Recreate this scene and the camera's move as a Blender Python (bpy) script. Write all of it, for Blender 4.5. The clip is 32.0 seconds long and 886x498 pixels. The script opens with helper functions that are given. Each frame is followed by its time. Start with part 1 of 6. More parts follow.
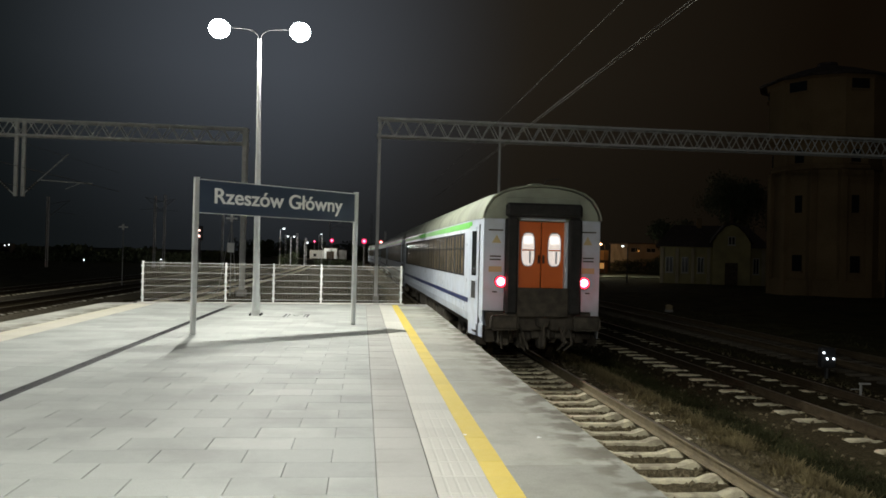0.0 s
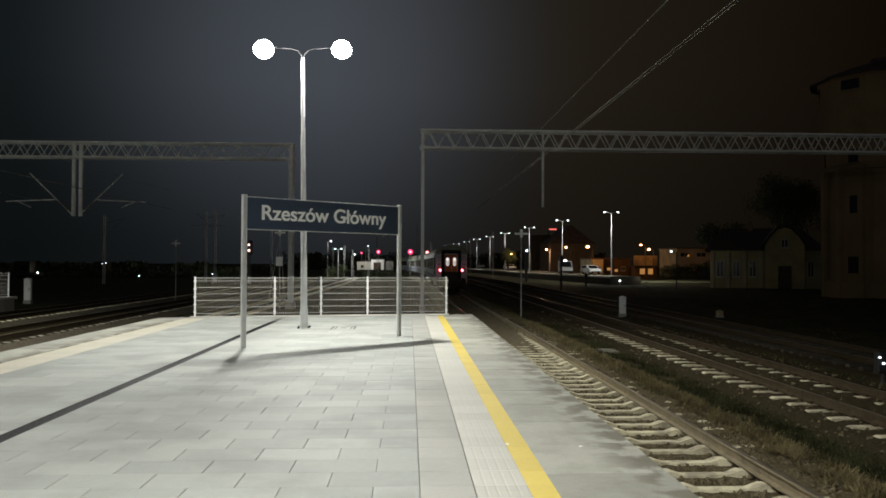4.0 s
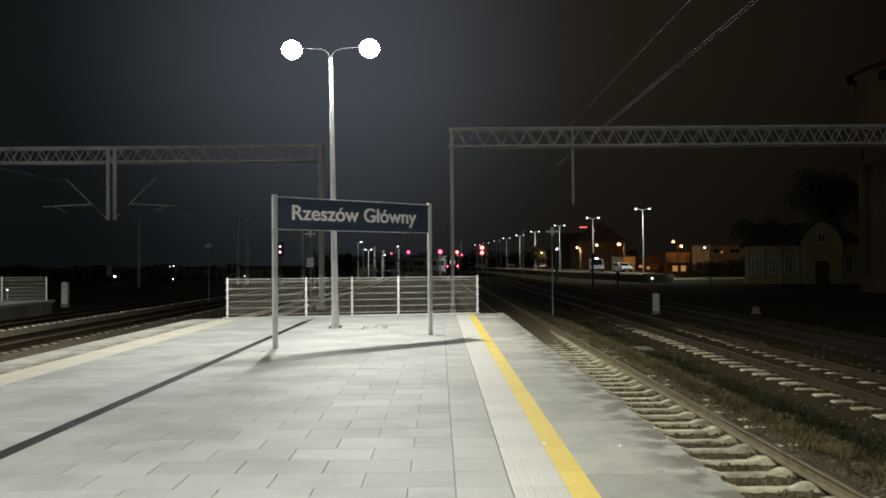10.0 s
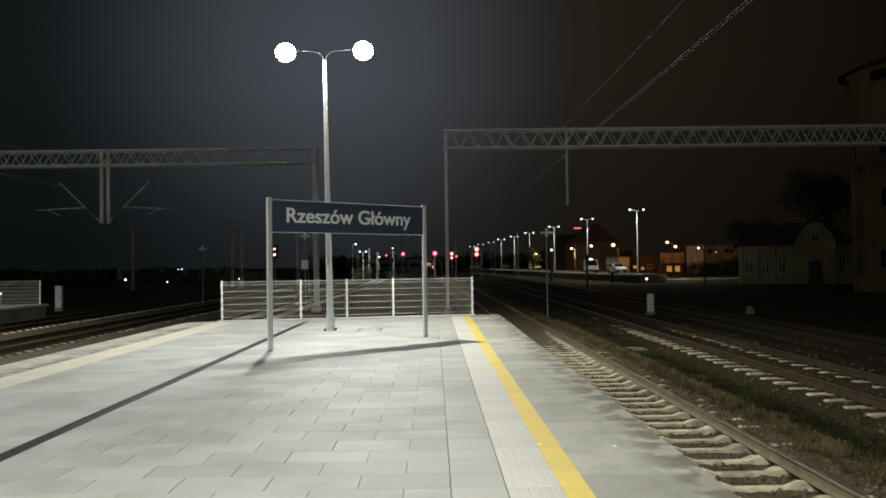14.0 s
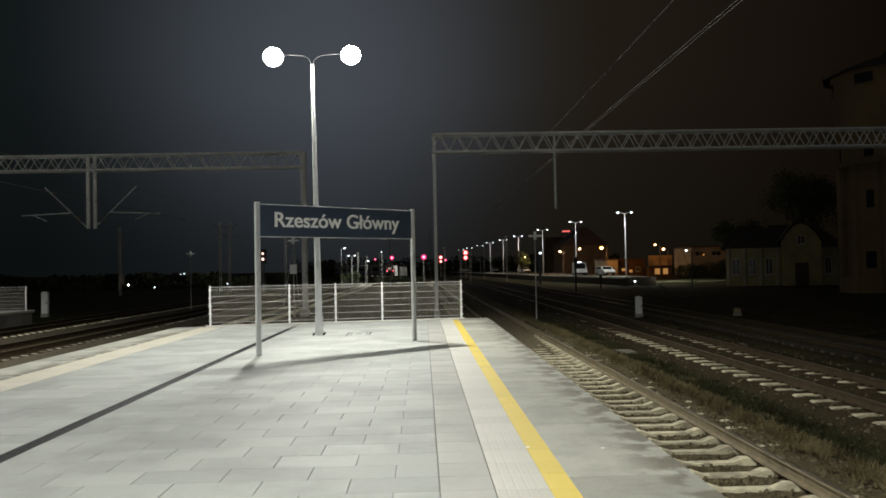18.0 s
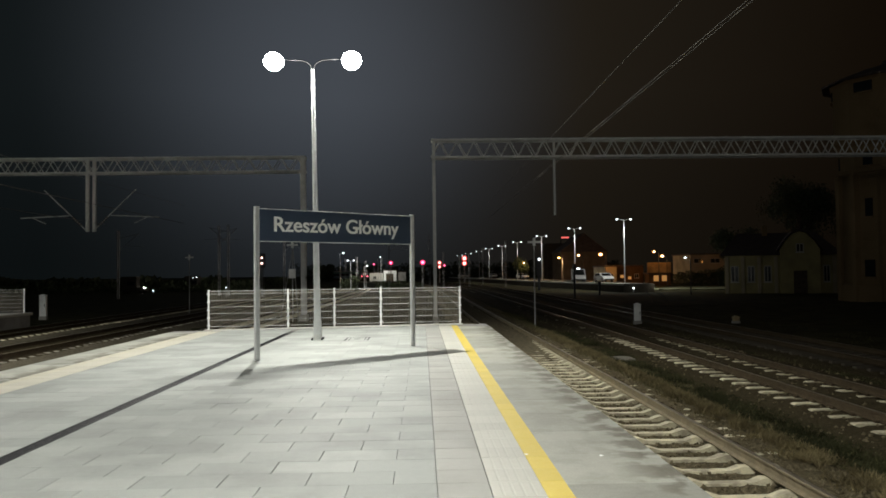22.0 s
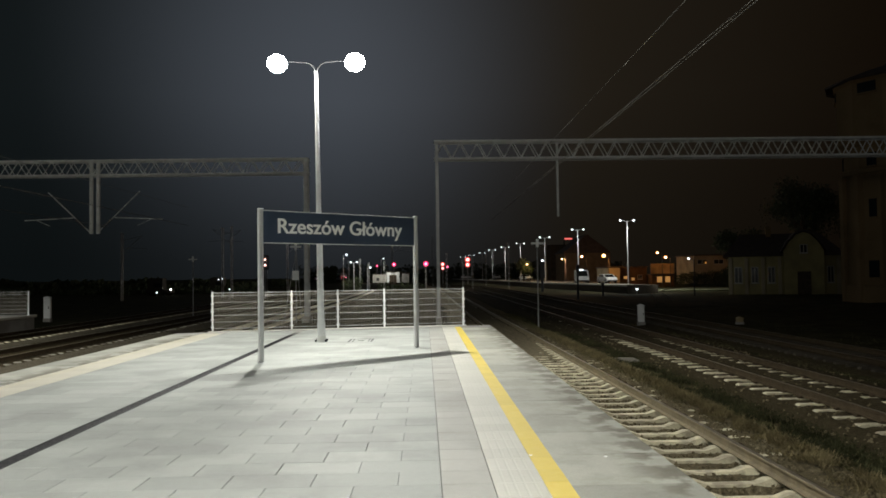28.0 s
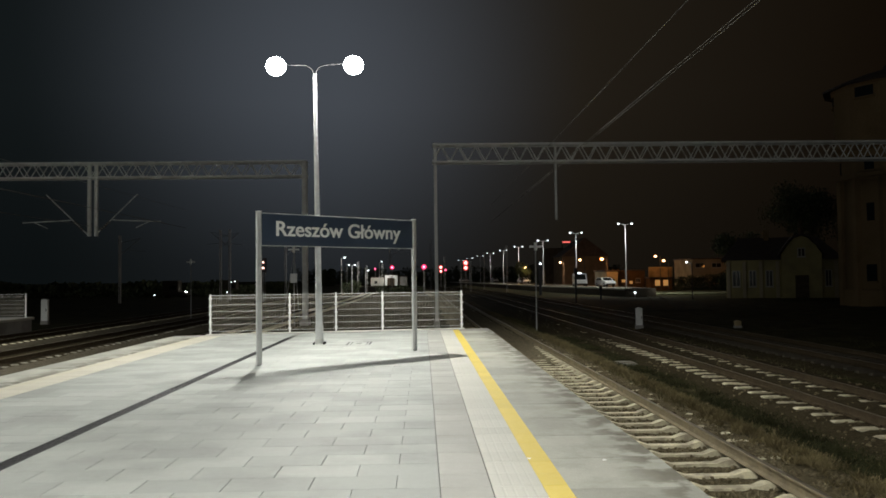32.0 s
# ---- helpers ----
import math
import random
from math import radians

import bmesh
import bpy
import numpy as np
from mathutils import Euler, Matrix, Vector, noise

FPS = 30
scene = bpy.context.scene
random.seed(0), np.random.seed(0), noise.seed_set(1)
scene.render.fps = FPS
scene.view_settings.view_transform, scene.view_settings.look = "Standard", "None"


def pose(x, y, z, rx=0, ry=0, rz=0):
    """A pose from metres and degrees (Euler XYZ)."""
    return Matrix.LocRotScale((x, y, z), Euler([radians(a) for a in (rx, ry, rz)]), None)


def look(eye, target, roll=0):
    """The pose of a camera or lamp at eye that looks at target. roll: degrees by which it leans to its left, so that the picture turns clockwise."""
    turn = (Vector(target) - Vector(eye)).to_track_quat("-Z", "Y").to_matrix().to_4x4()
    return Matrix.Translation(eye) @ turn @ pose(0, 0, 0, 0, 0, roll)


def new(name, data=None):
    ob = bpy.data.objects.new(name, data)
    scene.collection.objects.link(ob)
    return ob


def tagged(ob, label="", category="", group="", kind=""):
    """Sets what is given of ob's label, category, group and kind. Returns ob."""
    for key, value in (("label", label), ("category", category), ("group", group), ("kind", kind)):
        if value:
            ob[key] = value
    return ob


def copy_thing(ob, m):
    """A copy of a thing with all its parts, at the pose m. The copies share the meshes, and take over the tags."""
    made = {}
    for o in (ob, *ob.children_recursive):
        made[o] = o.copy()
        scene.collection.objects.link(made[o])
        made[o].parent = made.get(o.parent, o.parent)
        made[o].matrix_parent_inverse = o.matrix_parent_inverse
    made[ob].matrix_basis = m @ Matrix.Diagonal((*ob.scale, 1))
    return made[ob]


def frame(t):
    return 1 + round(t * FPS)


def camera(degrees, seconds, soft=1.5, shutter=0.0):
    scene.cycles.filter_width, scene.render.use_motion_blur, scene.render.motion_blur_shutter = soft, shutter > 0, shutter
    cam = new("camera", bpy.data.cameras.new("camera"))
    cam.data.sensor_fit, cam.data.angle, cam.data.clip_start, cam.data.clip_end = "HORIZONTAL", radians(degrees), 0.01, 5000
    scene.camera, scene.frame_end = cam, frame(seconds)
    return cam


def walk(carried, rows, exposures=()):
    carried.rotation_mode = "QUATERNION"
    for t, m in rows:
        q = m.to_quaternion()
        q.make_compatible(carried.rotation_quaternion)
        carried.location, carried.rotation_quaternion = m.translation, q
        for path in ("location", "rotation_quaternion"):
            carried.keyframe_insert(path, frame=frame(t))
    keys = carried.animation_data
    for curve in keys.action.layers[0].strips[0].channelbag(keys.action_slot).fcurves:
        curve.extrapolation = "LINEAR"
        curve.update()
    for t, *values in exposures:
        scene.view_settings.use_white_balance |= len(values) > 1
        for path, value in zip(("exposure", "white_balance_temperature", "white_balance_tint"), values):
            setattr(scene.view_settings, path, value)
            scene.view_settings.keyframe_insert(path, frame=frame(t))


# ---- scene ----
cam = camera(60, 32.0, soft=1.65)
PATH = [
    (0, (0.003, -0.125, 1.638), (0.211, 1.864, 1.653), 1.4),
    (0.5, (0.035, -0.202, 1.658), (0.175, 1.792, 1.7), 1.5),
    (1, (0.051, -0.225, 1.667), (0.177, 1.77, 1.723), 1.3),
    (1.5, (0.083, -0.206, 1.673), (0.22, 1.789, 1.727), 1.2),
    (2, (0.087, -0.204, 1.668), (0.227, 1.791, 1.707), 1.5),
    (2.5, (0.081, -0.224, 1.66), (0.203, 1.772, 1.7), 1.3),
    (3, (0.063, -0.274, 1.669), (0.165, 1.723, 1.708), 0.8),
    (3.5, (0.061, -0.285, 1.676), (0.157, 1.712, 1.713), 0.4),
    (5.5, (0.058, -0.236, 1.655), (0.112, 1.763, 1.695), -0.1),
    (6, (0.061, -0.245, 1.664), (0.103, 1.754, 1.706), -0.1),
    (6.5, (0.054, -0.218, 1.657), (0.084, 1.781, 1.706), 0.0),
    (7, (0.053, -0.218, 1.661), (0.075, 1.781, 1.712), -0.1),
    (7.5, (0.053, -0.204, 1.654), (0.069, 1.795, 1.705), -0.2),
    (8, (0.048, -0.173, 1.652), (0.06, 1.827, 1.7), -0.5),
    (8.5, (0.048, -0.165, 1.649), (0.061, 1.835, 1.685), -0.5),
    (9, (0.045, -0.134, 1.653), (0.053, 1.866, 1.688), -0.5),
    (9.5, (0.046, -0.149, 1.644), (0.053, 1.85, 1.682), -0.4),
    (10, (0.042, -0.133, 1.637), (0.052, 1.866, 1.674), -0.5),
    (10.5, (0.049, -0.102, 1.631), (0.066, 1.897, 1.666), -0.7),
    (11, (0.046, -0.12, 1.635), (0.062, 1.879, 1.664), -0.9),
    (11.5, (0.045, -0.119, 1.635), (0.062, 1.881, 1.663), -1.0),
    (12, (0.041, -0.129, 1.636), (0.06, 1.871, 1.664), -1.0),
    (12.5, (0.037, -0.128, 1.639), (0.058, 1.871, 1.67), -0.8),
    (13, (0.041, -0.147, 1.643), (0.063, 1.853, 1.68), -0.9),
    (13.5, (0.038, -0.119, 1.635), (0.061, 1.881, 1.679), -0.9),
    (14, (0.043, -0.155, 1.642), (0.067, 1.845, 1.683), -0.8),
    (14.5, (0.044, -0.14, 1.645), (0.069, 1.859, 1.682), -0.9),
    (16.5, (0.036, -0.122, 1.641), (0.081, 1.877, 1.682), -1.4),
    (17, (0.04, -0.131, 1.642), (0.086, 1.868, 1.685), -1.3),
    (17.5, (0.045, -0.152, 1.648), (0.094, 1.846, 1.692), -1.1),
    (18, (0.05, -0.176, 1.643), (0.103, 1.823, 1.693), -1.1),
    (18.5, (0.045, -0.166, 1.648), (0.1, 1.833, 1.704), -1.0),
    (19, (0.042, -0.148, 1.641), (0.099, 1.851, 1.702), -0.6),
    (19.5, (0.045, -0.172, 1.643), (0.104, 1.826, 1.704), -0.4),
    (20, (0.046, -0.179, 1.644), (0.104, 1.819, 1.706), -0.4),
    (20.5, (0.044, -0.178, 1.647), (0.098, 1.821, 1.705), -0.6),
    (21, (0.041, -0.174, 1.648), (0.096, 1.824, 1.708), -0.6),
    (21.5, (0.043, -0.176, 1.647), (0.1, 1.822, 1.71), -0.7),
    (22, (0.044, -0.175, 1.65), (0.1, 1.823, 1.714), -0.7),
    (22.5, (0.05, -0.199, 1.653), (0.106, 1.799, 1.72), -0.8),
    (23, (0.044, -0.196, 1.656), (0.098, 1.802, 1.73), -0.8),
    (23.5, (0.04, -0.19, 1.654), (0.096, 1.808, 1.732), -0.8),
    (24, (0.045, -0.195, 1.652), (0.103, 1.803, 1.73), -0.7),
    (24.5, (0.05, -0.183, 1.638), (0.109, 1.814, 1.72), -0.8),
    (25, (0.05, -0.195, 1.644), (0.108, 1.803, 1.727), -1.0),
    (25.5, (0.046, -0.164, 1.648), (0.105, 1.834, 1.733), -1.0),
    (27.5, (0.04, -0.149, 1.645), (0.086, 1.85, 1.713), -0.7),
    (28, (0.035, -0.185, 1.648), (0.083, 1.813, 1.716), -0.8),
    (28.5, (0.036, -0.174, 1.646), (0.083, 1.824, 1.719), -0.6),
    (29, (0.04, -0.179, 1.644), (0.088, 1.818, 1.725), -0.6),
    (29.5, (0.031, -0.165, 1.649), (0.084, 1.832, 1.732), -0.5),
    (30, (0.034, -0.163, 1.647), (0.09, 1.835, 1.728), -0.4),
    (30.5, (0.032, -0.186, 1.646), (0.086, 1.811, 1.724), -0.4),
    (31, (0.031, -0.159, 1.65), (0.083, 1.838, 1.727), -0.4),
    (31.5, (0.04, -0.174, 1.643), (0.092, 1.824, 1.718), -0.5),
    (32, (0.029, -0.181, 1.646), (0.082, 1.817, 1.722), -0.7),
]
walk(cam, [(t, look(eye, target, roll)) for t, eye, target, roll in PATH])
scene.view_settings.exposure = 0.0

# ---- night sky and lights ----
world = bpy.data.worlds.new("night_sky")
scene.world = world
world.use_nodes = True
wn, wl = world.node_tree.nodes, world.node_tree.links
w_bg = wn["Background"]
w_geo = wn.new("ShaderNodeTexCoord")
w_sep = wn.new("ShaderNodeSeparateXYZ")
w_ramp = wn.new("ShaderNodeValToRGB")
w_ramp.color_ramp.elements[0].position, w_ramp.color_ramp.elements[0].color = 0.28, (0.0060, 0.0082, 0.0088, 1)
w_ramp.color_ramp.elements[1].position, w_ramp.color_ramp.elements[1].color = 0.76, (0.0054, 0.0034, 0.0018, 1)
for w_at, w_col in ((0.45, (0.0180, 0.0208, 0.0230, 1)), (0.6, (0.0148, 0.0116, 0.0078, 1))):    # lamp bloom painted in at the middle, town glow to its right
    w_ramp.color_ramp.elements.new(w_at).color = w_col
w_map = wn.new("ShaderNodeMapRange")
w_map.inputs[1].default_value, w_map.inputs[2].default_value = -1, 1
wl.new(w_geo.outputs["Generated"], w_sep.inputs[0])
wl.new(w_sep.outputs["X"], w_map.inputs[0])
wl.new(w_map.outputs[0], w_ramp.inputs[0])
# glow of the platform lamps painted into the sky, fading out all around
w_dot, w_rise, w_lampglow = wn.new("ShaderNodeVectorMath"), wn.new("ShaderNodeMapRange"), wn.new("ShaderNodeMix")
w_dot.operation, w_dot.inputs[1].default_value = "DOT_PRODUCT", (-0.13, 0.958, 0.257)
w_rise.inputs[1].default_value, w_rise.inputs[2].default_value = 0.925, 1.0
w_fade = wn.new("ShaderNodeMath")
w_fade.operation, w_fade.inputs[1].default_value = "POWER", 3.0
w_lampglow.data_type, w_lampglow.blend_type = "RGBA", "ADD"
w_lampglow.inputs[7].default_value = (0.039, 0.044, 0.054, 1)
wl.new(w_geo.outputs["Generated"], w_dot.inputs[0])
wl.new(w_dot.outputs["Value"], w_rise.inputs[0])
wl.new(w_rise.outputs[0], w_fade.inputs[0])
wl.new(w_fade.outputs[0], w_lampglow.inputs[0])
wl.new(w_ramp.outputs[0], w_lampglow.inputs[6])
wl.new(w_lampglow.outputs[2], w_bg.inputs["Color"])
w_low = wn.new("ShaderNodeMapRange")    # thinner light low over the dark woods
w_low.inputs[1].default_value, w_low.inputs[2].default_value = 0.02, 0.22
w_low.inputs[3].default_value, w_low.inputs[4].default_value = 0.6, 1.0
wl.new(w_sep.outputs["Z"], w_low.inputs[0])
wl.new(w_low.outputs[0], w_bg.inputs["Strength"])

LED = (1.0, 1.0, 0.93)
SODIUM = (1.0, 0.42, 0.10)


def point_lamp(x, y, z, watts, colour=LED, radius=0.06):
    data = bpy.data.lights.new("lamp_light", "POINT")
    data.energy, data.color, data.shadow_soft_size = watts, colour, radius
    ob = new("lamp_light", data)
    ob.location = (x, y, z)
    return ob


def down_lamp(x, y, z, watts, colour=LED, radius=0.06, cone=150, blend=0.7):
    data = bpy.data.lights.new("lamp_light", "SPOT")
    data.energy, data.color, data.shadow_soft_size = watts, colour, radius
    data.spot_size, data.spot_blend = radians(cone), blend
    ob = new("lamp_light", data)
    ob.location = (x, y, z)
    return ob


# platform lamps: two heads on every post
for lx, ly, watts in ((-3.68, 19.25, 1900), (-1.7, 19.25, 2850), (-3.66, 0.3, 570), (-1.68, 0.3, 2050), (-3.66, -18.7, 5100), (-1.68, -18.7, 5100),
                      (-25.0, 20.0, 5500), (-23.0, 20.0, 5500)):
    if ly == 19.25:    # each head of the near post throws its light over its own half of the platform
        point_lamp(lx, ly, 6.8, watts * (0.12 if lx > -2.68 else 0.28), radius=0.04)
        out = 1 if lx > -2.68 else -1
        down_lamp(lx, ly, 6.8, watts, radius=0.04, cone=146, blend=0.2).matrix_basis = pose(lx, ly, 6.8, 0, -24.3 * out, 0) @ Matrix.Diagonal((0.257, 1, 1, 1))
        down_lamp(lx, ly, 6.8, watts * 0.52, radius=0.04, cone=78, blend=1.0).matrix_basis = pose(lx, ly, 6.8, -50, 0, 8 * out)    # side lobe of the wide optics
        continue
    point_lamp(lx, ly, 6.8, watts * (0.05 if lx < -20 else 0.26 if ly == 0.3 else 0.11), radius=0.04)
    down_lamp(lx, ly, 6.8, watts, radius=0.04, cone=171 if ly == 0.3 else 168 if lx < -20 else 176, blend=0.35 if lx < -20 else 0.7)

# ---- materials ----


def material(name, colour, rough=0.6, metal=0.0, spread=0.0, scale=8.0, fine=0.0, fine_scale=120.0, bump=0.0, bump_scale=60.0,
             stain=None, stain_scale=1.5, stain_amount=0.0, emit=0.0, island=False, local=False):
    m = bpy.data.materials.new(name)
    m.use_nodes = True
    n, l = m.node_tree.nodes, m.node_tree.links
    b = n["Principled BSDF"]
    b.inputs["Roughness"].default_value, b.inputs["Metallic"].default_value = rough, metal
    b.inputs["Base Color"].default_value = (*colour, 1)
    if rough >= 0.9:
        b.inputs["Specular IOR Level"].default_value = 0.05    # dusty, with no sheen
    if emit:
        b.inputs["Emission Color"].default_value = (*colour, 1)
        b.inputs["Emission Strength"].default_value = emit
        return m
    tc = n.new("ShaderNodeTexCoord")
    geo = n.new("ShaderNodeNewGeometry")
    pos = tc.outputs["Object"] if local else geo.outputs["Position"]
    out = None

    def noise_tex(s, detail=4.0):
        t = n.new("ShaderNodeTexNoise")
        t.inputs["Scale"].default_value, t.inputs["Detail"].default_value = s, detail
        l.new(pos, t.inputs["Vector"])
        return t.outputs["Fac"]

    def mix(kind, a, bb, fac):
        x = n.new("ShaderNodeMix")
        x.data_type, x.blend_type = "RGBA", kind
        for sock, v in ((x.inputs[0], fac), (x.inputs[6], a), (x.inputs[7], bb)):
            if hasattr(v, "is_linked"):
                l.new(v, sock)
            else:
                sock.default_value = v
        return x.outputs[2]

    def ramp(src, lo, hi, a, c):
        r = n.new("ShaderNodeMapRange")
        r.inputs[1].default_value, r.inputs[2].default_value = lo, hi
        r.inputs[3].default_value, r.inputs[4].default_value = a, c
        l.new(src, r.inputs[0])
        return r.outputs[0]

    out = (*colour, 1)
    if island:
        info = n.new("ShaderNodeObjectInfo")
        tone = ramp(info.outputs["Random"], 0, 1, 1 - spread, 1 + spread)
        out = mix("MULTIPLY", out, tone, 1.0)
    elif spread:
        out = mix("MULTIPLY", out, ramp(noise_tex(scale), 0.3, 0.7, 1 - spread, 1 + spread), 1.0)
    if fine:
        out = mix("MULTIPLY", out, ramp(noise_tex(fine_scale, 2.0), 0.3, 0.7, 1 - fine, 1 + fine), 1.0)
    if stain:
        out = mix("MIX", out, (*stain, 1), ramp(noise_tex(stain_scale, 6.0), 0.46, 0.62, 0.0, stain_amount))
    if hasattr(out, "is_linked"):
        l.new(out, b.inputs["Base Color"])
    if bump:
        bp = n.new("ShaderNodeBump")
        bp.inputs["Strength"].default_value, bp.inputs["Distance"].default_value = bump, 0.02
        l.new(noise_tex(bump_scale, 5.0), bp.inputs["Height"])
        l.new(bp.outputs[0], b.inputs["Normal"])
    rr = ramp(noise_tex(scale * 1.7), 0.3, 0.7, max(0.02, rough - 0.08), min(1, rough + 0.08))
    l.new(rr, b.inputs["Roughness"])
    return m


M_SLAB = material("concrete_slab", (0.362, 0.377, 0.350), 0.75, spread=0.11, island=True, fine=0.07, fine_scale=90, bump=0.15, bump_scale=150, stain=(0.262, 0.27, 0.25), stain_scale=0.9, stain_amount=0.65)
M_COLUMN = material("warm_concrete_slab", (0.377, 0.374, 0.342), 0.75, spread=0.10, island=True, fine=0.06, fine_scale=90, bump=0.15, bump_scale=150, stain=(0.29, 0.28, 0.25), stain_scale=0.8, stain_amount=0.5)
M_EDGE = material("edge_slab", (0.375, 0.373, 0.322), 0.7, spread=0.2, island=True, fine=0.08, fine_scale=60, bump=0.15, bump_scale=120, stain=(0.17, 0.165, 0.13), stain_scale=1.7, stain_amount=0.28)


def edge_dirt(m):
    """Blotchy oil and dirt worn into the outer half of the edge slabs."""
    n, l = m.node_tree.nodes, m.node_tree.links
    b = n["Principled BSDF"]
    old = b.inputs["Base Color"].links[0].from_socket
    tc, geo, sep = n.new("ShaderNodeTexCoord"), n.new("ShaderNodeNewGeometry"), n.new("ShaderNodeSeparateXYZ")
    tex, ra, rb, mul, mx = n.new("ShaderNodeTexNoise"), n.new("ShaderNodeMapRange"), n.new("ShaderNodeMapRange"), n.new("ShaderNodeMath"), n.new("ShaderNodeMix")
    tex.inputs["Scale"].default_value, tex.inputs["Detail"].default_value = 3.0, 9.0
    for node, lo, hi, top in ((ra, -0.05, 0.36, 1.0), (rb, 0.43, 0.53, 0.9)):
        node.inputs[1].default_value, node.inputs[2].default_value, node.inputs[4].default_value = lo, hi, top
    mul.operation, mx.data_type = "MULTIPLY", "RGBA"
    mx.inputs[7].default_value = (0.135, 0.124, 0.09, 1)
    l.new(tc.outputs["Object"], sep.inputs[0])
    l.new(geo.outputs["Position"], tex.inputs["Vector"])
    l.new(sep.outputs["X"], ra.inputs[0])
    l.new(tex.outputs["Fac"], rb.inputs[0])
    l.new(ra.outputs[0], mul.inputs[0])
    l.new(rb.outputs[0], mul.inputs[1])
    l.new(mul.outputs[0], mx.inputs[0])
    l.new(old, mx.inputs[6])
    l.new(mx.outputs[2], b.inputs["Base Color"])


edge_dirt(M_EDGE)
M_TACT = material("tactile_slab", (0.515, 0.505, 0.452), 0.7, spread=0.05, island=True, fine=0.05, bump=0.1)
M_YELLOW = material("yellow_paint", (0.68, 0.525, 0.105), 0.6, spread=0.05, island=True, fine=0.06, bump=0.1)
M_PALE_YELLOW = material("worn_yellow_slab", (0.54, 0.505, 0.395), 0.7, spread=0.05, island=True, fine=0.05, bump=0.1)
M_CREAM = material("cream_tactile_slab", (0.52, 0.495, 0.41), 0.7, spread=0.04, island=True, fine=0.05, bump=0.1)
M_JOINT = material("joint_bed", (0.15, 0.15, 0.14), 0.95, spread=0.2, scale=20, bump=0.3)
M_CONC = material("grey_concrete", (0.33, 0.32, 0.30), 0.85, spread=0.15, scale=1.2, fine=0.1, bump=0.3, stain=(0.15, 0.14, 0.12), stain_scale=0.7, stain_amount=0.5)
M_SLEEPER = material("concrete_sleeper", (0.60, 0.55, 0.385), 0.85, spread=0.16, island=True, fine=0.12, fine_scale=50, bump=0.3, stain=(0.2, 0.16, 0.12), stain_scale=5, stain_amount=0.6)
M_BALLAST = material("ballast_bed", (0.095, 0.078, 0.046), 0.95, spread=0.35, scale=14, fine=0.4, fine_scale=45, bump=1.0, bump_scale=30)
M_OILBED = material("oily_ballast_bed", (0.048, 0.038, 0.021), 0.95, spread=0.35, scale=14, fine=0.4, fine_scale=45, bump=1.0, bump_scale=30)
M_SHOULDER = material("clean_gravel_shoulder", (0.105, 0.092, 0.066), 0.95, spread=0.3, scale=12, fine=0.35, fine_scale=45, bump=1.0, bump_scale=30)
# dirty gravel over the sleepers, its colour lightened for the lamplight there
M_TANBED = material("lit_dirty_gravel_bed", (0.175, 0.148, 0.098), 0.95, spread=0.35, scale=9, fine=0.35, fine_scale=45, bump=1.0, bump_scale=30)
M_STONE = material("ballast_stone", (0.15, 0.125, 0.078), 0.9, spread=0.4, scale=9, fine=0.2, bump=0.5)
M_GROUND = material("weedy_ground", (0.043, 0.039, 0.018), 0.97, spread=0.5, scale=1.1, fine=0.4, fine_scale=18, bump=1.0, bump_scale=12, stain=(0.028, 0.031, 0.015), stain_scale=0.35, stain_amount=0.6)
M_GRASS = material("dry_grass", (0.085, 0.078, 0.036), 0.9, spread=0.5, scale=2.0)
M_RUST = material("rusty_steel", (0.056, 0.042, 0.026), 0.9, metal=0.0, spread=0.25, scale=6, fine=0.15, bump=0.3)
# rust lightened for the lamplight on the first track's rails
M_LITRAIL = material("lit_rusty_steel", (0.175, 0.14, 0.08), 0.85, spread=0.25, scale=6, fine=0.2, bump=0.3)
M_RAILTOP = material("worn_rail_head", (0.42, 0.37, 0.30), 0.36, metal=0.85, spread=0.1, scale=3)
M_GALV = material("galvanised_steel", (0.55, 0.56, 0.56), 0.45, metal=0.25, spread=0.08, scale=6, fine=0.05, bump=0.05)
M_GANTRY = material("weathered_grey_paint", (0.52, 0.53, 0.51), 0.65, metal=0.0, spread=0.15, scale=3, fine=0.08, bump=0.1)
# the gantry grey made paler, in place of light on the right gantry
M_LITPAINT = material("lit_grey_paint", (0.62, 0.63, 0.61), 0.6, spread=0.1, scale=3, fine=0.06, bump=0.1)
M_WHITE = material("white_powder_coat", (0.74, 0.75, 0.73), 0.45, spread=0.05, scale=8, fine=0.04)
M_WIRE = material("zinc_coated_wire", (0.50, 0.45, 0.36), 0.5, metal=0.3, spread=0.1)
M_NAVY = material("navy_sign_face", (0.038, 0.056, 0.092), 0.5, spread=0.05, scale=2)
M_LETTER = material("white_lettering", (0.9, 0.9, 0.88), 0.5, spread=0.02, scale=5)
M_DARK = material("dark_cast_iron", (0.035, 0.035, 0.037), 0.6, metal=0.4, spread=0.2, scale=12, bump=0.2)
M_RUBBER = material("black_rubber", (0.018, 0.017, 0.016), 0.88, local=True, spread=0.2, scale=6, bump=0.2)
M_BOWL = material("lit_lamp_ball", (0.95, 1.0, 0.97), emit=30)
M_FARBOWL = material("lit_far_lamp", (0.86, 0.95, 1.0), emit=4)
M_SODIUMHALO = material("sodium_halo_glow", (1.0, 0.40, 0.09), emit=2.2)
M_SODIUMCORE = material("lit_sodium_tube", (1.0, 0.76, 0.48), emit=10)
M_RED = material("red_signal_glow", (1.0, 0.04, 0.14), emit=1.1)
M_REDCORE = material("red_signal_lens", (1.0, 0.22, 0.42), emit=4)
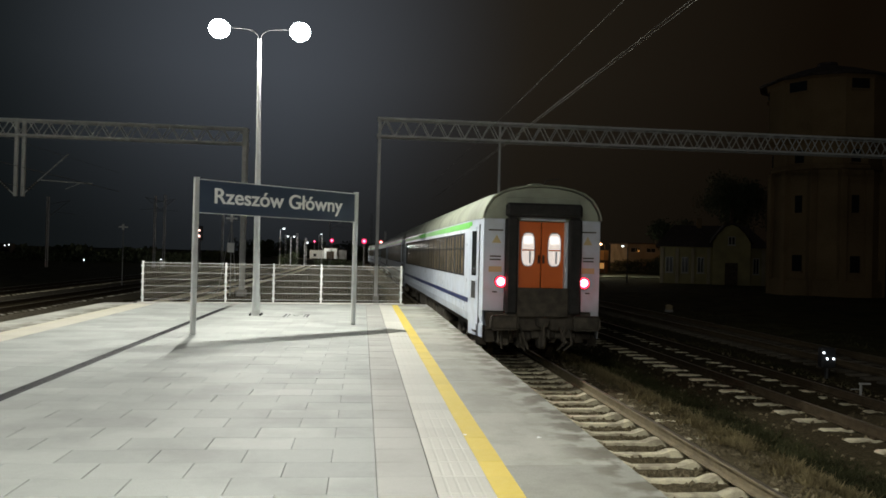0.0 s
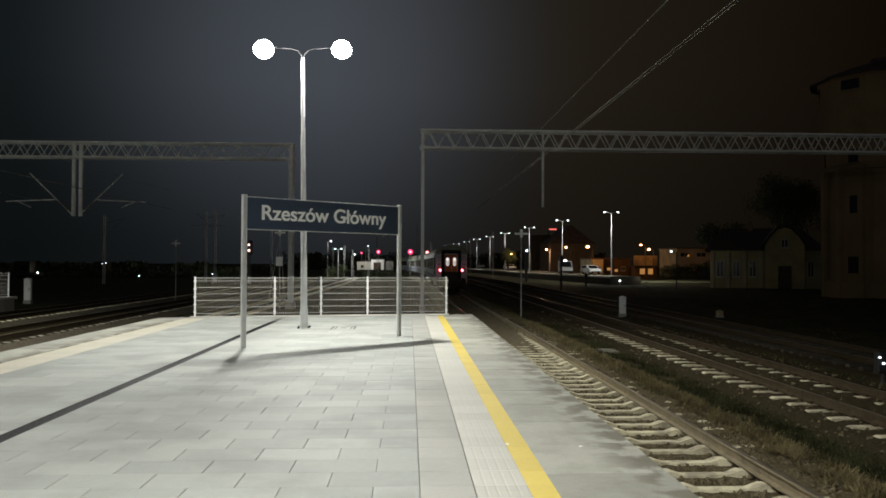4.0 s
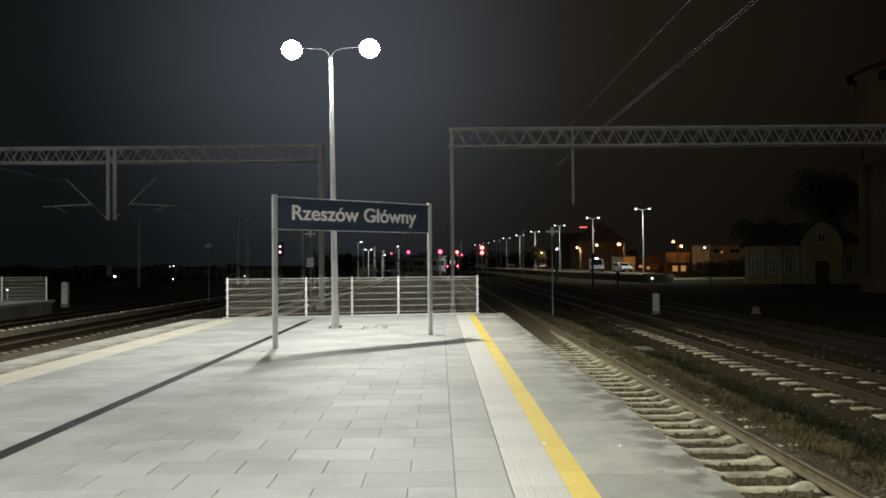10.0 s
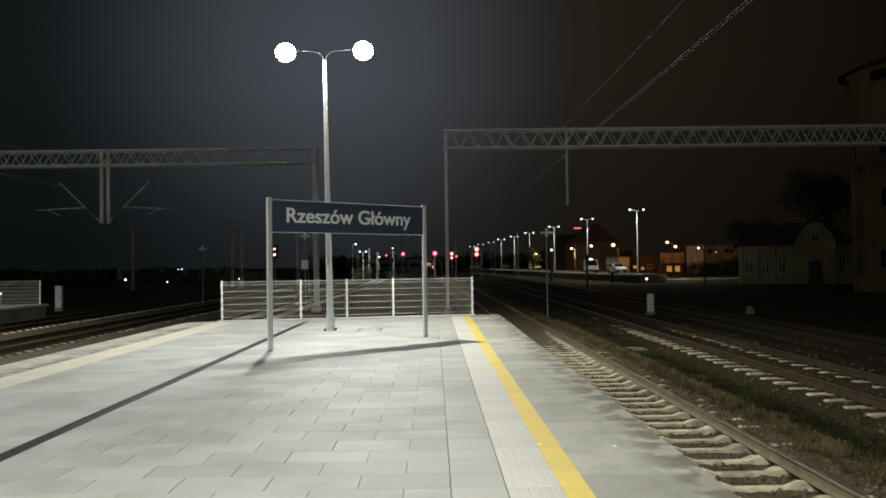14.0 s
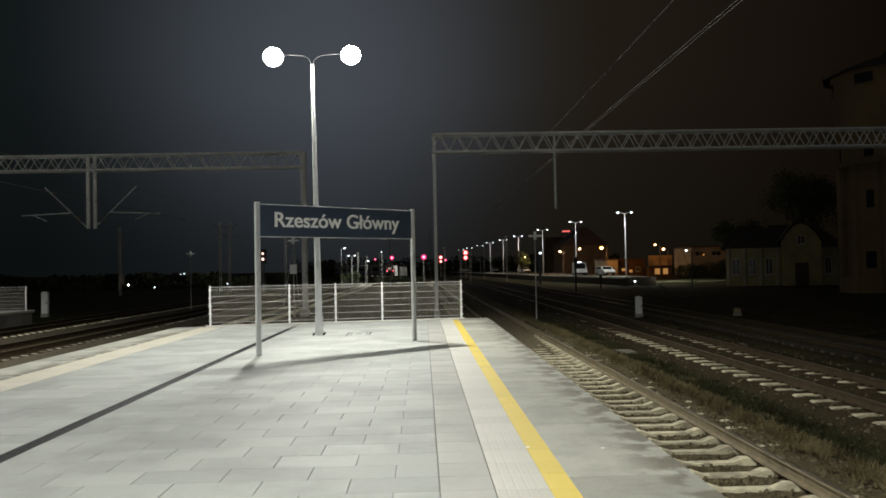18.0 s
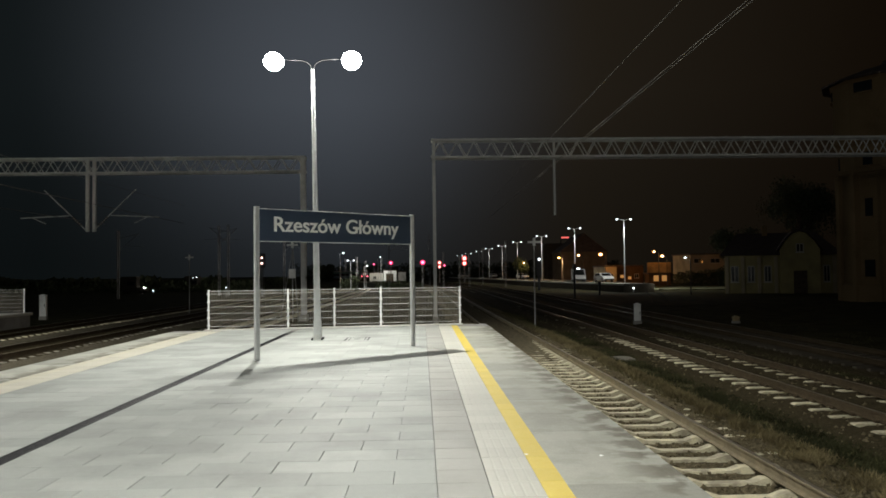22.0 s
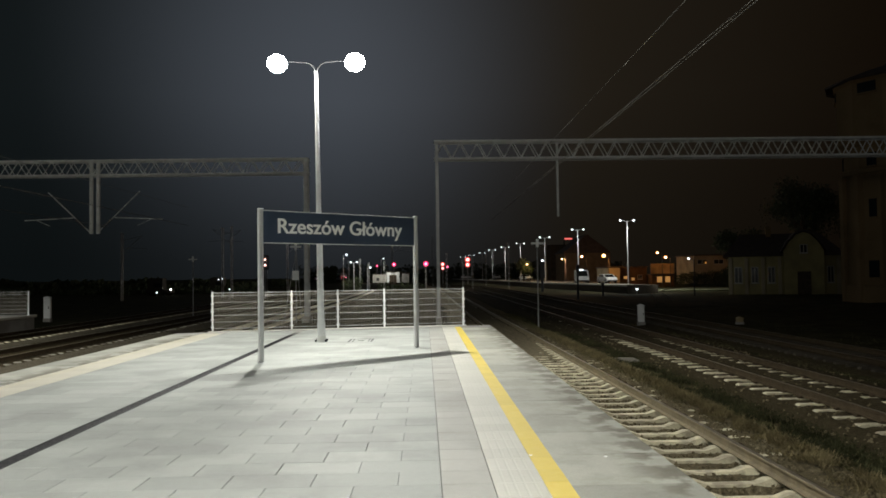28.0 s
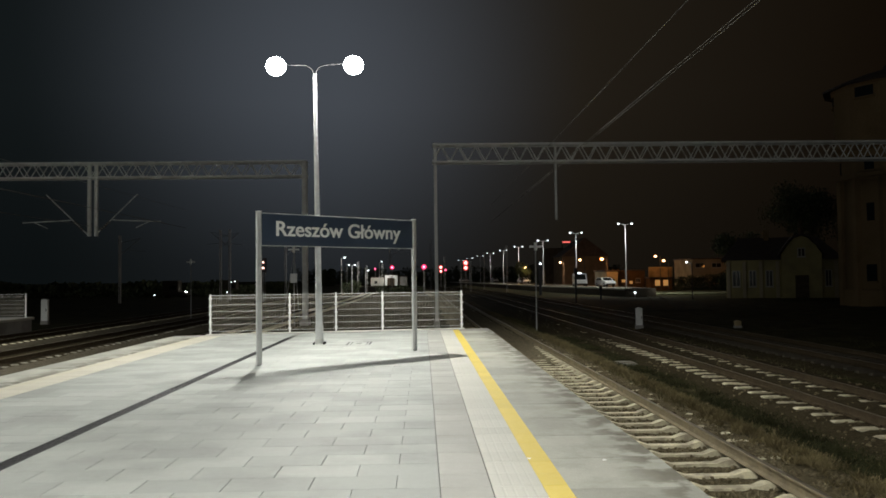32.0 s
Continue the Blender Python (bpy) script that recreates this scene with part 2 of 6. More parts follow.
M_TAIL = material("red_tail_lamp_glow", (1.0, 0.10, 0.14), emit=26)
M_TAILHALO = material("red_tail_halo", (1.0, 0.03, 0.07), emit=2.2)
M_PINK = material("pale_signal_glow", (1.0, 0.13, 0.12), emit=1.0)
M_PINKCORE = material("pale_signal_lens", (1.0, 0.62, 0.55), emit=4)
M_PANEBAND = material("bright_pane_band", (1.0, 0.95, 0.92), emit=1.0)
M_LITWIN = material("lit_frosted_window", (1.0, 0.88, 0.80), emit=0.58)

# coach paints
M_COACH = material("light_grey_coach_paint", (0.56, 0.61, 0.69), 0.35, spread=0.06, scale=1.5, fine=0.04, stain=(0.3, 0.3, 0.28), stain_scale=2.2, stain_amount=0.25, local=True)
M_ROOF = material("grey_roof_paint", (0.31, 0.33, 0.255), 0.55, spread=0.15, scale=1.2, stain=(0.16, 0.17, 0.14), stain_scale=1.4, stain_amount=0.5, local=True)
M_GREEN = material("green_stripe_paint", (0.13, 0.52, 0.07), 0.4, spread=0.05, local=True)
M_BLUE = material("blue_stripe_paint", (0.02, 0.03, 0.11), 0.4, spread=0.05, local=True)
M_ORANGE = material("orange_door_paint", (0.7, 0.14, 0.018), 0.5, spread=0.06, scale=2, fine=0.04, local=True)
M_UNDER = material("grimy_underframe", (0.068, 0.058, 0.044), 0.85, metal=0.2, spread=0.4, scale=5, bump=0.4, local=True)
M_WINDOW = material("dark_window_glass", (0.02, 0.022, 0.022), 0.08, spread=0.1, local=True)
M_CURTAIN = material("tan_curtain", (0.25, 0.195, 0.125), 0.9, spread=0.35, scale=3, local=True)
M_TINT = material("tinted_glass", (0.03, 0.03, 0.028), 0.1, local=True)
M_TINT.node_tree.nodes["Principled BSDF"].inputs["Alpha"].default_value = 0.22
M_TINT.node_tree.nodes["Principled BSDF"].inputs["Specular IOR Level"].default_value = 0.25
M_WARN = material("yellow_warning_print", (0.52, 0.42, 0.22), 0.5, local=True)

# ---- mesh helpers ----


def box(bm, x0, x1, y0, y1, z0, z1, bev=0.0):
    """A box, with chamfered edges where bev is given."""
    vs = bmesh.ops.create_cube(bm, size=1.0)["verts"]
    for v in vs:
        v.co = Vector((x0 + (v.co.x + 0.5) * (x1 - x0), y0 + (v.co.y + 0.5) * (y1 - y0), z0 + (v.co.z + 0.5) * (z1 - z0)))
    if bev:
        es = list({e for v in vs for e in v.link_edges})
        bmesh.ops.bevel(bm, geom=es, offset=bev, segments=1, affect="EDGES")
    return vs


def tube(bm, a, b, r0, r1=None, n=10, caps=True):
    """A round bar from a to b."""
    a, b = Vector(a), Vector(b)
    r1 = r0 if r1 is None else r1
    q = (b - a).to_track_quat("Z", "Y")
    rings = []
    for p, r in ((a, r0), (b, r1)):
        rings.append([bm.verts.new(p + q @ Vector((r * math.cos(2 * math.pi * i / n), r * math.sin(2 * math.pi * i / n), 0))) for i in range(n)])
    for i in range(n):
        bm.faces.new((rings[0][i], rings[0][(i + 1) % n], rings[1][(i + 1) % n], rings[1][i]))
    if caps:
        bm.faces.new(rings[0][::-1])
        bm.faces.new(rings[1])


def extrude_poly(bm, pts, y0, y1):
    """A prism along y over a polygon of (x, z) points given counter-clockwise as seen from -y."""
    a = [bm.verts.new((x, y0, z)) for x, z in pts]
    b = [bm.verts.new((x, y1, z)) for x, z in pts]
    n = len(pts)
    for i in range(n):
        bm.faces.new((a[i], a[(i + 1) % n], b[(i + 1) % n], b[i]))
    bm.faces.new(a[::-1])
    bm.faces.new(b)


def ball(bm, c, r, sz=1.0, seg=14, rings=8):
    m = Matrix.Translation(c) @ Matrix.Diagonal((r, r, r * sz, 1))
    bmesh.ops.create_uvsphere(bm, u_segments=seg, v_segments=rings, radius=1, matrix=m)


def to_mesh(name, bm, mat, smooth=False):
    bmesh.ops.recalc_face_normals(bm, faces=bm.faces)
    me = bpy.data.meshes.new(name)
    bm.to_mesh(me)
    bm.free()
    me.materials.append(mat)
    if smooth:
        me.shade_smooth()
        me.set_sharp_from_angle(angle=radians(40))
    return me


def part(name, bm, mat, parent, label="", smooth=False, kind=""):
    ob = new(name, to_mesh(name, bm, mat, smooth))
    ob.parent = parent
    return tagged(ob, label, kind=kind)


def thing(name, label, category, group="", kind="", at=None):
    ob = new(name)
    ob.empty_display_size = 0.2
    if at is not None:
        ob.matrix_basis = at
    return tagged(ob, label, category, group, kind)


def solid(name, bm, mat, label, category, kind="", group="", smooth=False):
    return tagged(new(name, to_mesh(name, bm, mat, smooth)), label, category, group, kind)


def piece(name, me, parent, m):
    ob = new(name, me)
    ob.parent = parent
    ob.matrix_basis = m
    return ob


def raw(name, verts, faces, mat, parent=None):
    me = bpy.data.meshes.new(name)
    me.from_pydata([tuple(v) for v in verts], [], [tuple(int(i) for i in f) for f in faces])
    me.materials.append(mat)
    ob = new(name, me)
    ob.parent = parent
    return ob


def bend(y):
    """Sideways drift of the tracks where they curve away to the west."""
    if y < 90:
        return 0.0
    if y < 150:
        return -0.0004 * (y - 90) ** 2
    if y < 190:
        return -1.44 - 0.048 * (y - 150) - 0.00092 * (y - 150) ** 2
    return -0.25 * (y - 120) ** 2 / 240 if y < 240 else -15 - 0.25 * (y - 240)


def first_bend(y):
    """The first track also draws a little nearer past the platform end."""
    u = min(1.0, max(0.0, (y - 14) / 38))
    return bend(y) - 0.33 * u * u * (3 - 2 * u)


# ---- ground ----
RAIL = -0.80      # rail head
SLEEPER = -0.97   # sleeper top
GROUND = -1.12
rng = random.Random(5)
gx = [-900, -400, -200, -120, -80, -60, -45] + [-36 + i for i in range(80)] + [50, 60, 75, 100, 140, 220, 420, 900]
gy = [-300, -120, -60, -30, -15] + [-8 + i for i in range(78)] + [75, 82, 92, 105, 120, 140, 170, 210, 260, 330, 420, 600, 1000, 1800]
gv, gf = [], []
for j, y in enumerate(gy):
    for i, x in enumerate(gx):
        near = 1.0 if -20 < x < 40 and -8 < y < 70 else 0.0
        gv.append((x, y, GROUND + near * 0.09 * (noise.noise(Vector((x * 0.4, y * 0.4, 0))) + 0.5 * noise.noise(Vector((x * 1.7, y * 1.7, 3))))))
W = len(gx)
for j in range(len(gy) - 1):
    for i in range(W - 1):
        gf.append((j * W + i, j * W + i + 1, (j + 1) * W + i + 1, (j + 1) * W + i))
tagged(raw("ground", gv, gf, M_GROUND), "dark weedy ground between the railway tracks", "ground", kind="structure")

# ---- tracks ----
RAIL_SECTION = [(-0.07, -0.165), (0.07, -0.165), (0.07, -0.15), (0.012, -0.13), (0.01, -0.045), (0.036, -0.035), (0.036, -0.008),
                (0.026, 0.0), (-0.026, 0.0), (-0.036, -0.008), (-0.036, -0.035), (-0.01, -0.045), (-0.012, -0.13), (-0.07, -0.15)]


def sleeper_mesh():
    """A concrete sleeper: high rail seats, a dished middle and sloping sides."""
    bm = bmesh.new()
    prof = [(-1.3, 0.0), (-1.25, 0.02), (-0.45, 0.02), (-0.3, -0.03), (0.3, -0.03), (0.45, 0.02), (1.25, 0.02), (1.3, 0.0)]
    top0, top1, bot0, bot1 = [], [], [], []
    for x, z in prof:
        w = 0.085 if abs(x) > 0.4 else 0.075
        top0.append(bm.verts.new((x, -w, z)))
        top1.append(bm.verts.new((x, w, z)))
        bot0.append(bm.verts.new((x, -0.14, -0.2)))
        bot1.append(bm.verts.new((x, 0.14, -0.2)))
    for i in range(len(prof) - 1):
        bm.faces.new((top0[i], top0[i + 1], top1[i + 1], top1[i]))
        bm.faces.new((bot0[i], bot0[i + 1], top0[i + 1], top0[i]))
        bm.faces.new((top1[i], top1[i + 1], bot1[i + 1], bot1[i]))
    bm.faces.new((top0[0], top1[0], bot1[0], bot0[0]))
    bm.faces.new((top0[-1], top1[-1], bot1[-1], bot0[-1]))
    return to_mesh("sleeper", bm, M_SLEEPER)


SLEEPER_MESH = sleeper_mesh()
M_GREYSLEEPER = material("grey_weathered_sleeper", (0.30, 0.285, 0.24), 0.9, spread=0.25, island=True, fine=0.15, fine_scale=50, bump=0.3, stain=(0.1, 0.085, 0.06), stain_scale=3, stain_amount=0.7)
GREY_MESH = SLEEPER_MESH.copy()
GREY_MESH.materials[0] = M_GREYSLEEPER


def clip_mesh():
    bm = bmesh.new()
    for s in (-0.75, 0.75):
        for d in (-0.11, 0.11):
            box(bm, s + d - 0.05, s + d + 0.05, -0.06, 0.06, 0.018, 0.05, 0.01)
            tube(bm, (s + d, -0.05, 0.06), (s + d, 0.05, 0.06), 0.012, n=6)
    return to_mesh("fastening", bm, M_RUST)


CLIP_MESH = clip_mesh()
M_OLDSLEEPER = material("dark_old_sleeper", (0.075, 0.065, 0.05), 0.9, spread=0.2, scale=3, fine=0.15, bump=0.4)


def track(centre, y0, y1, near0, near1, label, sway=bend, clips=False, stones=0, old=False, fill=0.07, covered=False, buried=0.0, sunk=0.0, grey=False, inner=0.0, pitch=0.6):
    root = thing("railway_track", label, "track", "railway tracks", kind="structure")
    ys = [y0]
    while ys[-1] < y1:
        ys.append(ys[-1] + (80 if ys[-1] < 0 else 4 if ys[-1] < 60 else 12))
    for s in (-0.753, 0.753):
        vs, fs, n = [], [], len(RAIL_SECTION)
        for y in ys:
            vs += [(centre + s + sway(y) + x, y, RAIL + z) for x, z in RAIL_SECTION]
        for j in range(len(ys) - 1):
            for i in range(n):
                fs.append((j * n + i, j * n + (i + 1) % n, (j + 1) * n + (i + 1) % n, (j + 1) * n + i))
        rail = raw("rail", vs, fs, M_LITRAIL if buried else M_RUST, root)
        rail.data.materials.append(M_RAILTOP)
        for k, p in enumerate(rail.data.polygons):
            p.material_index = 1 if k % n == 7 else 0
    # ballast bed with shoulders
    bx = sorted([-2.6, -2.1, -1.7] + [-1.5 + 0.15 * i for i in range(21)] + [0.87, 0.9] + [1.7, 2.1, 2.6])
    by = [y for y in ys if y < near0 - 1] + [near0 + 0.2 * i for i in range(int((near1 - near0) / 0.2))] + [y for y in ys if y > near1]
    vs, fs = [], []
    for y in by:
        for x in bx:
            ax = abs(x)
            z = SLEEPER - fill if ax < 1.65 else SLEEPER - fill - (ax - 1.65) * 0.16
            if sunk and ax < 1.65:    # farther out the sleepers lie deep in dirty ballast
                u = min(1.0, max(0.0, (y - sunk) / 12))
                z += (fill + 0.008) * u * u * (3 - 2 * u)
            if ax < 0.72:    # dirt between the rails
                z += inner
            if buried and x > 0.88:    # dirt lies up to the top of the far sleeper ends
                z = SLEEPER + buried - max(0, x - 1.5) * 0.22
            if covered:    # dirt lies over the sleepers, only their ends show
                z += fill + 0.012 if ax < 1.1 else 0.0
            z += 0.03 * noise.noise(Vector((x * 5 + centre, y * 5, 1))) + 0.018 * noise.noise(Vector((x * 17, y * 17, centre)))
            vs.append((centre + x + sway(y), y, z))
    w = len(bx)
    for j in range(len(by) - 1):
        for i in range(w - 1):
            fs.append((j * w + i, j * w + i + 1, (j + 1) * w + i + 1, (j + 1) * w + i))
    bed = tagged(raw("ballast", vs, fs, M_BALLAST if stones > 6000 else M_OILBED, root), kind="stuff")
    if buried:
        bed.data.materials.append(M_TANBED)
        for p in bed.data.polygons:
            p.material_index = 1 if p.center.y > sunk + 3 + 3 * noise.noise(p.center * 1.3) and p.center.x - centre < 0.9 else 0
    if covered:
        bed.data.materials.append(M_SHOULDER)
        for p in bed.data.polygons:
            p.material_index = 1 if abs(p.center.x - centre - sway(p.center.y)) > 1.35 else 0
    # sleepers
    far = []
    k = 0
    y = y0 + 0.3
    r = random.Random(int(centre * 10))
    while y < y1:
        m = pose(centre + sway(y) + r.uniform(-0.03, 0.03), y + r.uniform(-0.015, 0.015), SLEEPER - 0.02 + r.uniform(-0.01, 0.008), 0, 0, r.uniform(-0.7, 0.7))
        if near0 <= y <= near1:
            piece("sleeper", GREY_MESH if grey else SLEEPER_MESH, root, m)
            if clips:
                piece("fastening", CLIP_MESH, root, m)
        elif y > -5 and y < 160:
            far.append(m)
        y += pitch
    if far:
        co = [v.co.copy() for v in SLEEPER_MESH.vertices]
        fc = [tuple(p.vertices) for p in SLEEPER_MESH.polygons]
        vs, fs = [], []
        for m in far:
            b = len(vs)
            vs += [m @ c for c in co]
            fs += [tuple(b + i for i in f) for f in fc]
        tagged(raw("far_sleepers", vs, fs, M_OLDSLEEPER if old else M_SLEEPER, root), kind="stuff")
    if stones:
        vs, fs = [], []
        ico = [(0, 0, 1), (0.9, 0, 0.1), (0.1, 0.8, 0), (-0.8, 0.1, 0.2), (0, -0.9, 0), (0.1, 0, -0.8)]
        tri = [(0, 1, 2), (0, 2, 3), (0, 3, 4), (0, 4, 1), (5, 2, 1), (5, 3, 2), (5, 4, 3), (5, 1, 4)]
        for i in range(stones):
            yy = near0 + (near1 - near0) * r.random() ** 1.7
            xx = r.uniform(-2.0, 2.6)
            if abs((yy - y0 - 0.3) / pitch - round((yy - y0 - 0.3) / pitch)) < 0.2 and abs(xx) < 1.3:
                continue
            s = r.uniform(0.018, 0.052)
            q = Euler((r.uniform(0, 6), r.uniform(0, 6), r.uniform(0, 6))).to_matrix()
            c = Vector((centre + xx + sway(yy), yy, (SLEEPER + buried + 0.006 - max(0, xx - 1.5) * 0.22) if buried and xx > 0.99 else SLEEPER + 0.01 - fill - max(0, abs(xx) - 1.65) * 0.16))
            b = len(vs)
            vs += [c + q @ Vector((p[0] * s * r.uniform(0.7, 1.3), p[1] * s, p[2] * s * 0.8)) for p in ico]
            fs += [tuple(b + i for i in f) for f in tri]
        tagged(raw("ballast_stones", vs, fs, M_STONE, root), kind="stuff")
    return root


T1, T2, T3 = 3.845, 8.57, 13.0
track(T1, -40, 420, 3, 60, "ballasted track with pale concrete sleepers along the platform", sway=first_bend, clips=True, stones=24000, fill=0.085, buried=0.004, sunk=19.5)
track(T2, -40, 420, 6, 58, "second ballasted track with rusty rails and pale sleepers", clips=True, stones=2200, fill=0.03, sunk=24.0, inner=0.014, pitch=0.69)
track(T3, -40, 420, 30, 30, "dark rusty side track beyond the weeds", old=True)
track(-9.45, -40, 140, 30, 30, "track along the other platform edge")
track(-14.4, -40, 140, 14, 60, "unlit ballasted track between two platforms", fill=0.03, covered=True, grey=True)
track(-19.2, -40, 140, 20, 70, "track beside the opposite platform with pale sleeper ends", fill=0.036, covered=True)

# ---- platform ----
PX0, PX1, PY0, PY1 = -7.52, 2.15, -26.0, 24.9


def end_y(x):
    """The platform's end runs a little askew."""
    return 24.69 + 0.168 * x


platform = thing("platform", "station platform paved with pale grey concrete slabs", "platform", kind="structure")


def skew_block(bm, x0, x1, y0, inset, z0, z1):
    """A block whose far side follows the platform's end."""
    vs = box(bm, x0, x1, y0, y0 + 1, z0, z1)
    for v in vs:
        if v.co.y > y0 + 0.5:
            v.co.y = end_y(v.co.x) - inset


bm = bmesh.new()
skew_block(bm, PX0 + 0.06, PX1 - 0.06, PY0, 0.03, -1.3, -0.085)
part("platform_body", bm, M_CONC, platform)
bm = bmesh.new()
skew_block(bm, PX0 + 0.1, PX1 - 0.1, PY0 + 0.05, 1.2, -0.08, -0.012)
part("joint_bed", bm, M_JOINT, platform, "dark sandy joints")
bm = bmesh.new()
vs = box(bm, PX0 + 0.02, PX1 - 0.02, 0, 1, -0.084, -0.005)
for v in vs:
    v.co.y = end_y(v.co.x) - (1.195 if v.co.y < 0.5 else 0.06)
part("end_band", bm, M_CONC, platform, "cast concrete strip at the platform end")


def slab_mesh(name, w, d, mat, h=0.06, c=0.006):
    bm = bmesh.new()
    rings = []
    for z, i in ((-h, 0), (-c, 0), (0, c)):
        rings.append([bm.verts.new((sx * (w / 2 - i), sy * (d / 2 - i), z)) for sx, sy in ((-1, -1), (1, -1), (1, 1), (-1, 1))])
    for a, b in ((0, 1), (1, 2)):
        for i in range(4):
            bm.faces.new((rings[a][i], rings[a][(i + 1) % 4], rings[b][(i + 1) % 4], rings[b][i]))
    bm.faces.new(rings[2])
    return to_mesh(name, bm, mat)


def tactile_mesh(w, d, mat, ribs=5):
    bm = bmesh.new()
    box(bm, -w / 2, w / 2, -d / 2, d / 2, -0.06, 0.0)
    step = w / ribs
    for i in range(ribs):
        x = -w / 2 + (i + 0.5) * step
        a = [(x - step * 0.42, 0.0), (x + step * 0.42, 0.0), (x + step * 0.35, 0.0024), (x - step * 0.35, 0.0024)]
        extrude_poly(bm, a, -d / 2 + 0.004, d / 2 - 0.004)
    return to_mesh("tactile_slab", bm, mat)


SW, SD = 0.69, 0.40
S_MAIN = slab_mesh("paving_slab", SW - 0.004, SD - 0.002, M_SLAB, c=0.0035)
S_HALF = slab_mesh("paving_slab", SW / 2 - 0.004, SD - 0.002, M_SLAB, c=0.0035)
S_COL = slab_mesh("paving_slab", 0.404, 0.3975, M_COLUMN)
S_EDGE = slab_mesh("edge_slab", 0.992, 0.996, M_EDGE, h=0.14, c=0.005)
S_LEDGE = slab_mesh("edge_slab", 0.85, 0.994, M_EDGE, h=0.14, c=0.012)
S_YEL = slab_mesh("yellow_slab", 0.198, 0.399, M_YELLOW, c=0.002)
S_TACT = tactile_mesh(0.396, 0.397, M_TACT)
S_LTACT = tactile_mesh(0.446, 0.397, M_CREAM)
S_LYEL = slab_mesh("yellow_slab", 0.186, 0.397, M_PALE_YELLOW)
rng = random.Random(11)
CUT = {}


def cut_slab(w):
    """A slab cut to a narrower width."""
    w = round(w, 3)
    if w not in CUT:
        CUT[w] = slab_mesh("paving_slab", w - 0.006, SD - 0.003, M_SLAB)
    return CUT[w]



def jig():
    return rng.uniform(-0.0015, 0.0015)


NEAR = 3.4    # nearer than this the paving is never in view
slab_far = []
rows_y = []
y = PY1 - 0.38
k = -1
while y > PY0 + 0.4:
    rows_y.append((k, y))
    y -= SD
    k += 1


def lay(name, me, x, y, always=True):
    if y + (0.5 if name == "edge_slab" else SD / 2) > end_y(x) - 0.17:
        return
    if y > NEAR and always:
        piece(name, me, platform, pose(x, y, jig()))
    else:
        slab_far.append((me, x, y))


for k, y in rows_y:
    # field between the drain and the long joint
    x1 = 0.145
    if k % 2:
        lay("paving_slab", S_HALF, x1 - SW / 4, y)
        x = x1 - SW / 2 - SW / 2
    else:
        x = x1 - SW / 2
    while x - SW / 2 > -3.715:
        lay("paving_slab", S_MAIN, x, y)
        x -= SW
    rest = x + SW / 2 + 3.715
    if rest > 0.03:
        lay("paving_slab", cut_slab(rest), -3.715 + rest / 2, y)
    lay("paving_slab", S_COL, 0.35, y)
    lay("tactile_slab", S_TACT, 0.757, y)
    lay("yellow_slab", S_YEL, 1.057, y)
    # field between the drain and the far edge strips
    x = -3.885 - SW / 2 - (SW / 2 if k % 2 else 0)
    if k % 2:
        lay("paving_slab", S_HALF, -3.885 - SW / 4, y)
    while x - SW / 2 > -6.0:
        lay("paving_slab", S_MAIN, x, y, y > 6)
        x -= SW
    rest = x + SW / 2 + 6.0
    if rest > 0.03:
        lay("paving_slab", cut_slab(rest), -6.0 + rest / 2, y, y > 6)
    lay("tactile_slab", S_LTACT, -6.228, y, y > 9)
    lay("yellow_slab", S_LYEL, -6.552, y, y > 9)
y = PY1 - 0.58
while y > PY0 + 0.5:
    lay("edge_slab", S_EDGE, 1.65, y)
    lay("edge_slab", S_LEDGE, -7.08, y, y > 9)
    y -= 1.0
for mat in (M_SLAB, M_COLUMN, M_EDGE, M_YELLOW, M_TACT, M_CREAM, M_PALE_YELLOW):
    vs, fs = [], []
    for me, x, y in slab_far:
        if me.materials[0].name != mat.name:
            continue
        b = len(vs)
        vs += [v.co + Vector((x, y, 0)) for v in me.vertices]
        fs += [tuple(b + i for i in p.vertices) for p in me.polygons]
    if vs:
        tagged(raw("paving", vs, fs, mat, platform), kind="stuff")
# drain channel with a slotted grate
bm = bmesh.new()
y = PY1 - 2.9
box(bm, -3.89, -3.71, -10, y, -0.06, -0.030)
part("drain_channel", bm, M_DARK, platform, "dark drain channel")
bm = bmesh.new()
for x in (-3.88, -3.734):
    box(bm, x, x + 0.014, -10, y, -0.05, -0.002)
yy = y - 0.02
while yy > 4:
    box(bm, -3.866, -3.734, yy - 0.012, yy + 0.006, -0.03, -0.004)
    yy -= 0.03
part("drain_grate", bm, M_DARK, platform, "slotted dark metal drain grate")
# kerb beam under the fence
bm = bmesh.new()
vs = box(bm, -6.6, 1.36, 0, 1, -0.1, 0.03)
for v in vs:
    v.co.y = end_y(v.co.x) - (0.16 if v.co.y < 0.5 else 0.0)
part("kerb", bm, M_TACT, platform, "low concrete kerb under the fence")
# access cover
bm = bmesh.new()
for x0, x1, y0, y1 in ((-1.93, -1.89, 19.2, 20.1), (-1.83, -1.81, 19.25, 20.05), (-1.36, -1.32, 19.2, 20.1), (-1.43, -1.41, 19.25, 20.05), (-1.89, -1.36, 20.085, 20.1), (-1.70, -1.55, 19.6, 19.66)):
    box(bm, x0, x1, y0, y1, -0.02, 0.004)
part("access_cover_frame", bm, M_DARK, platform, "metal frame of an access cover")

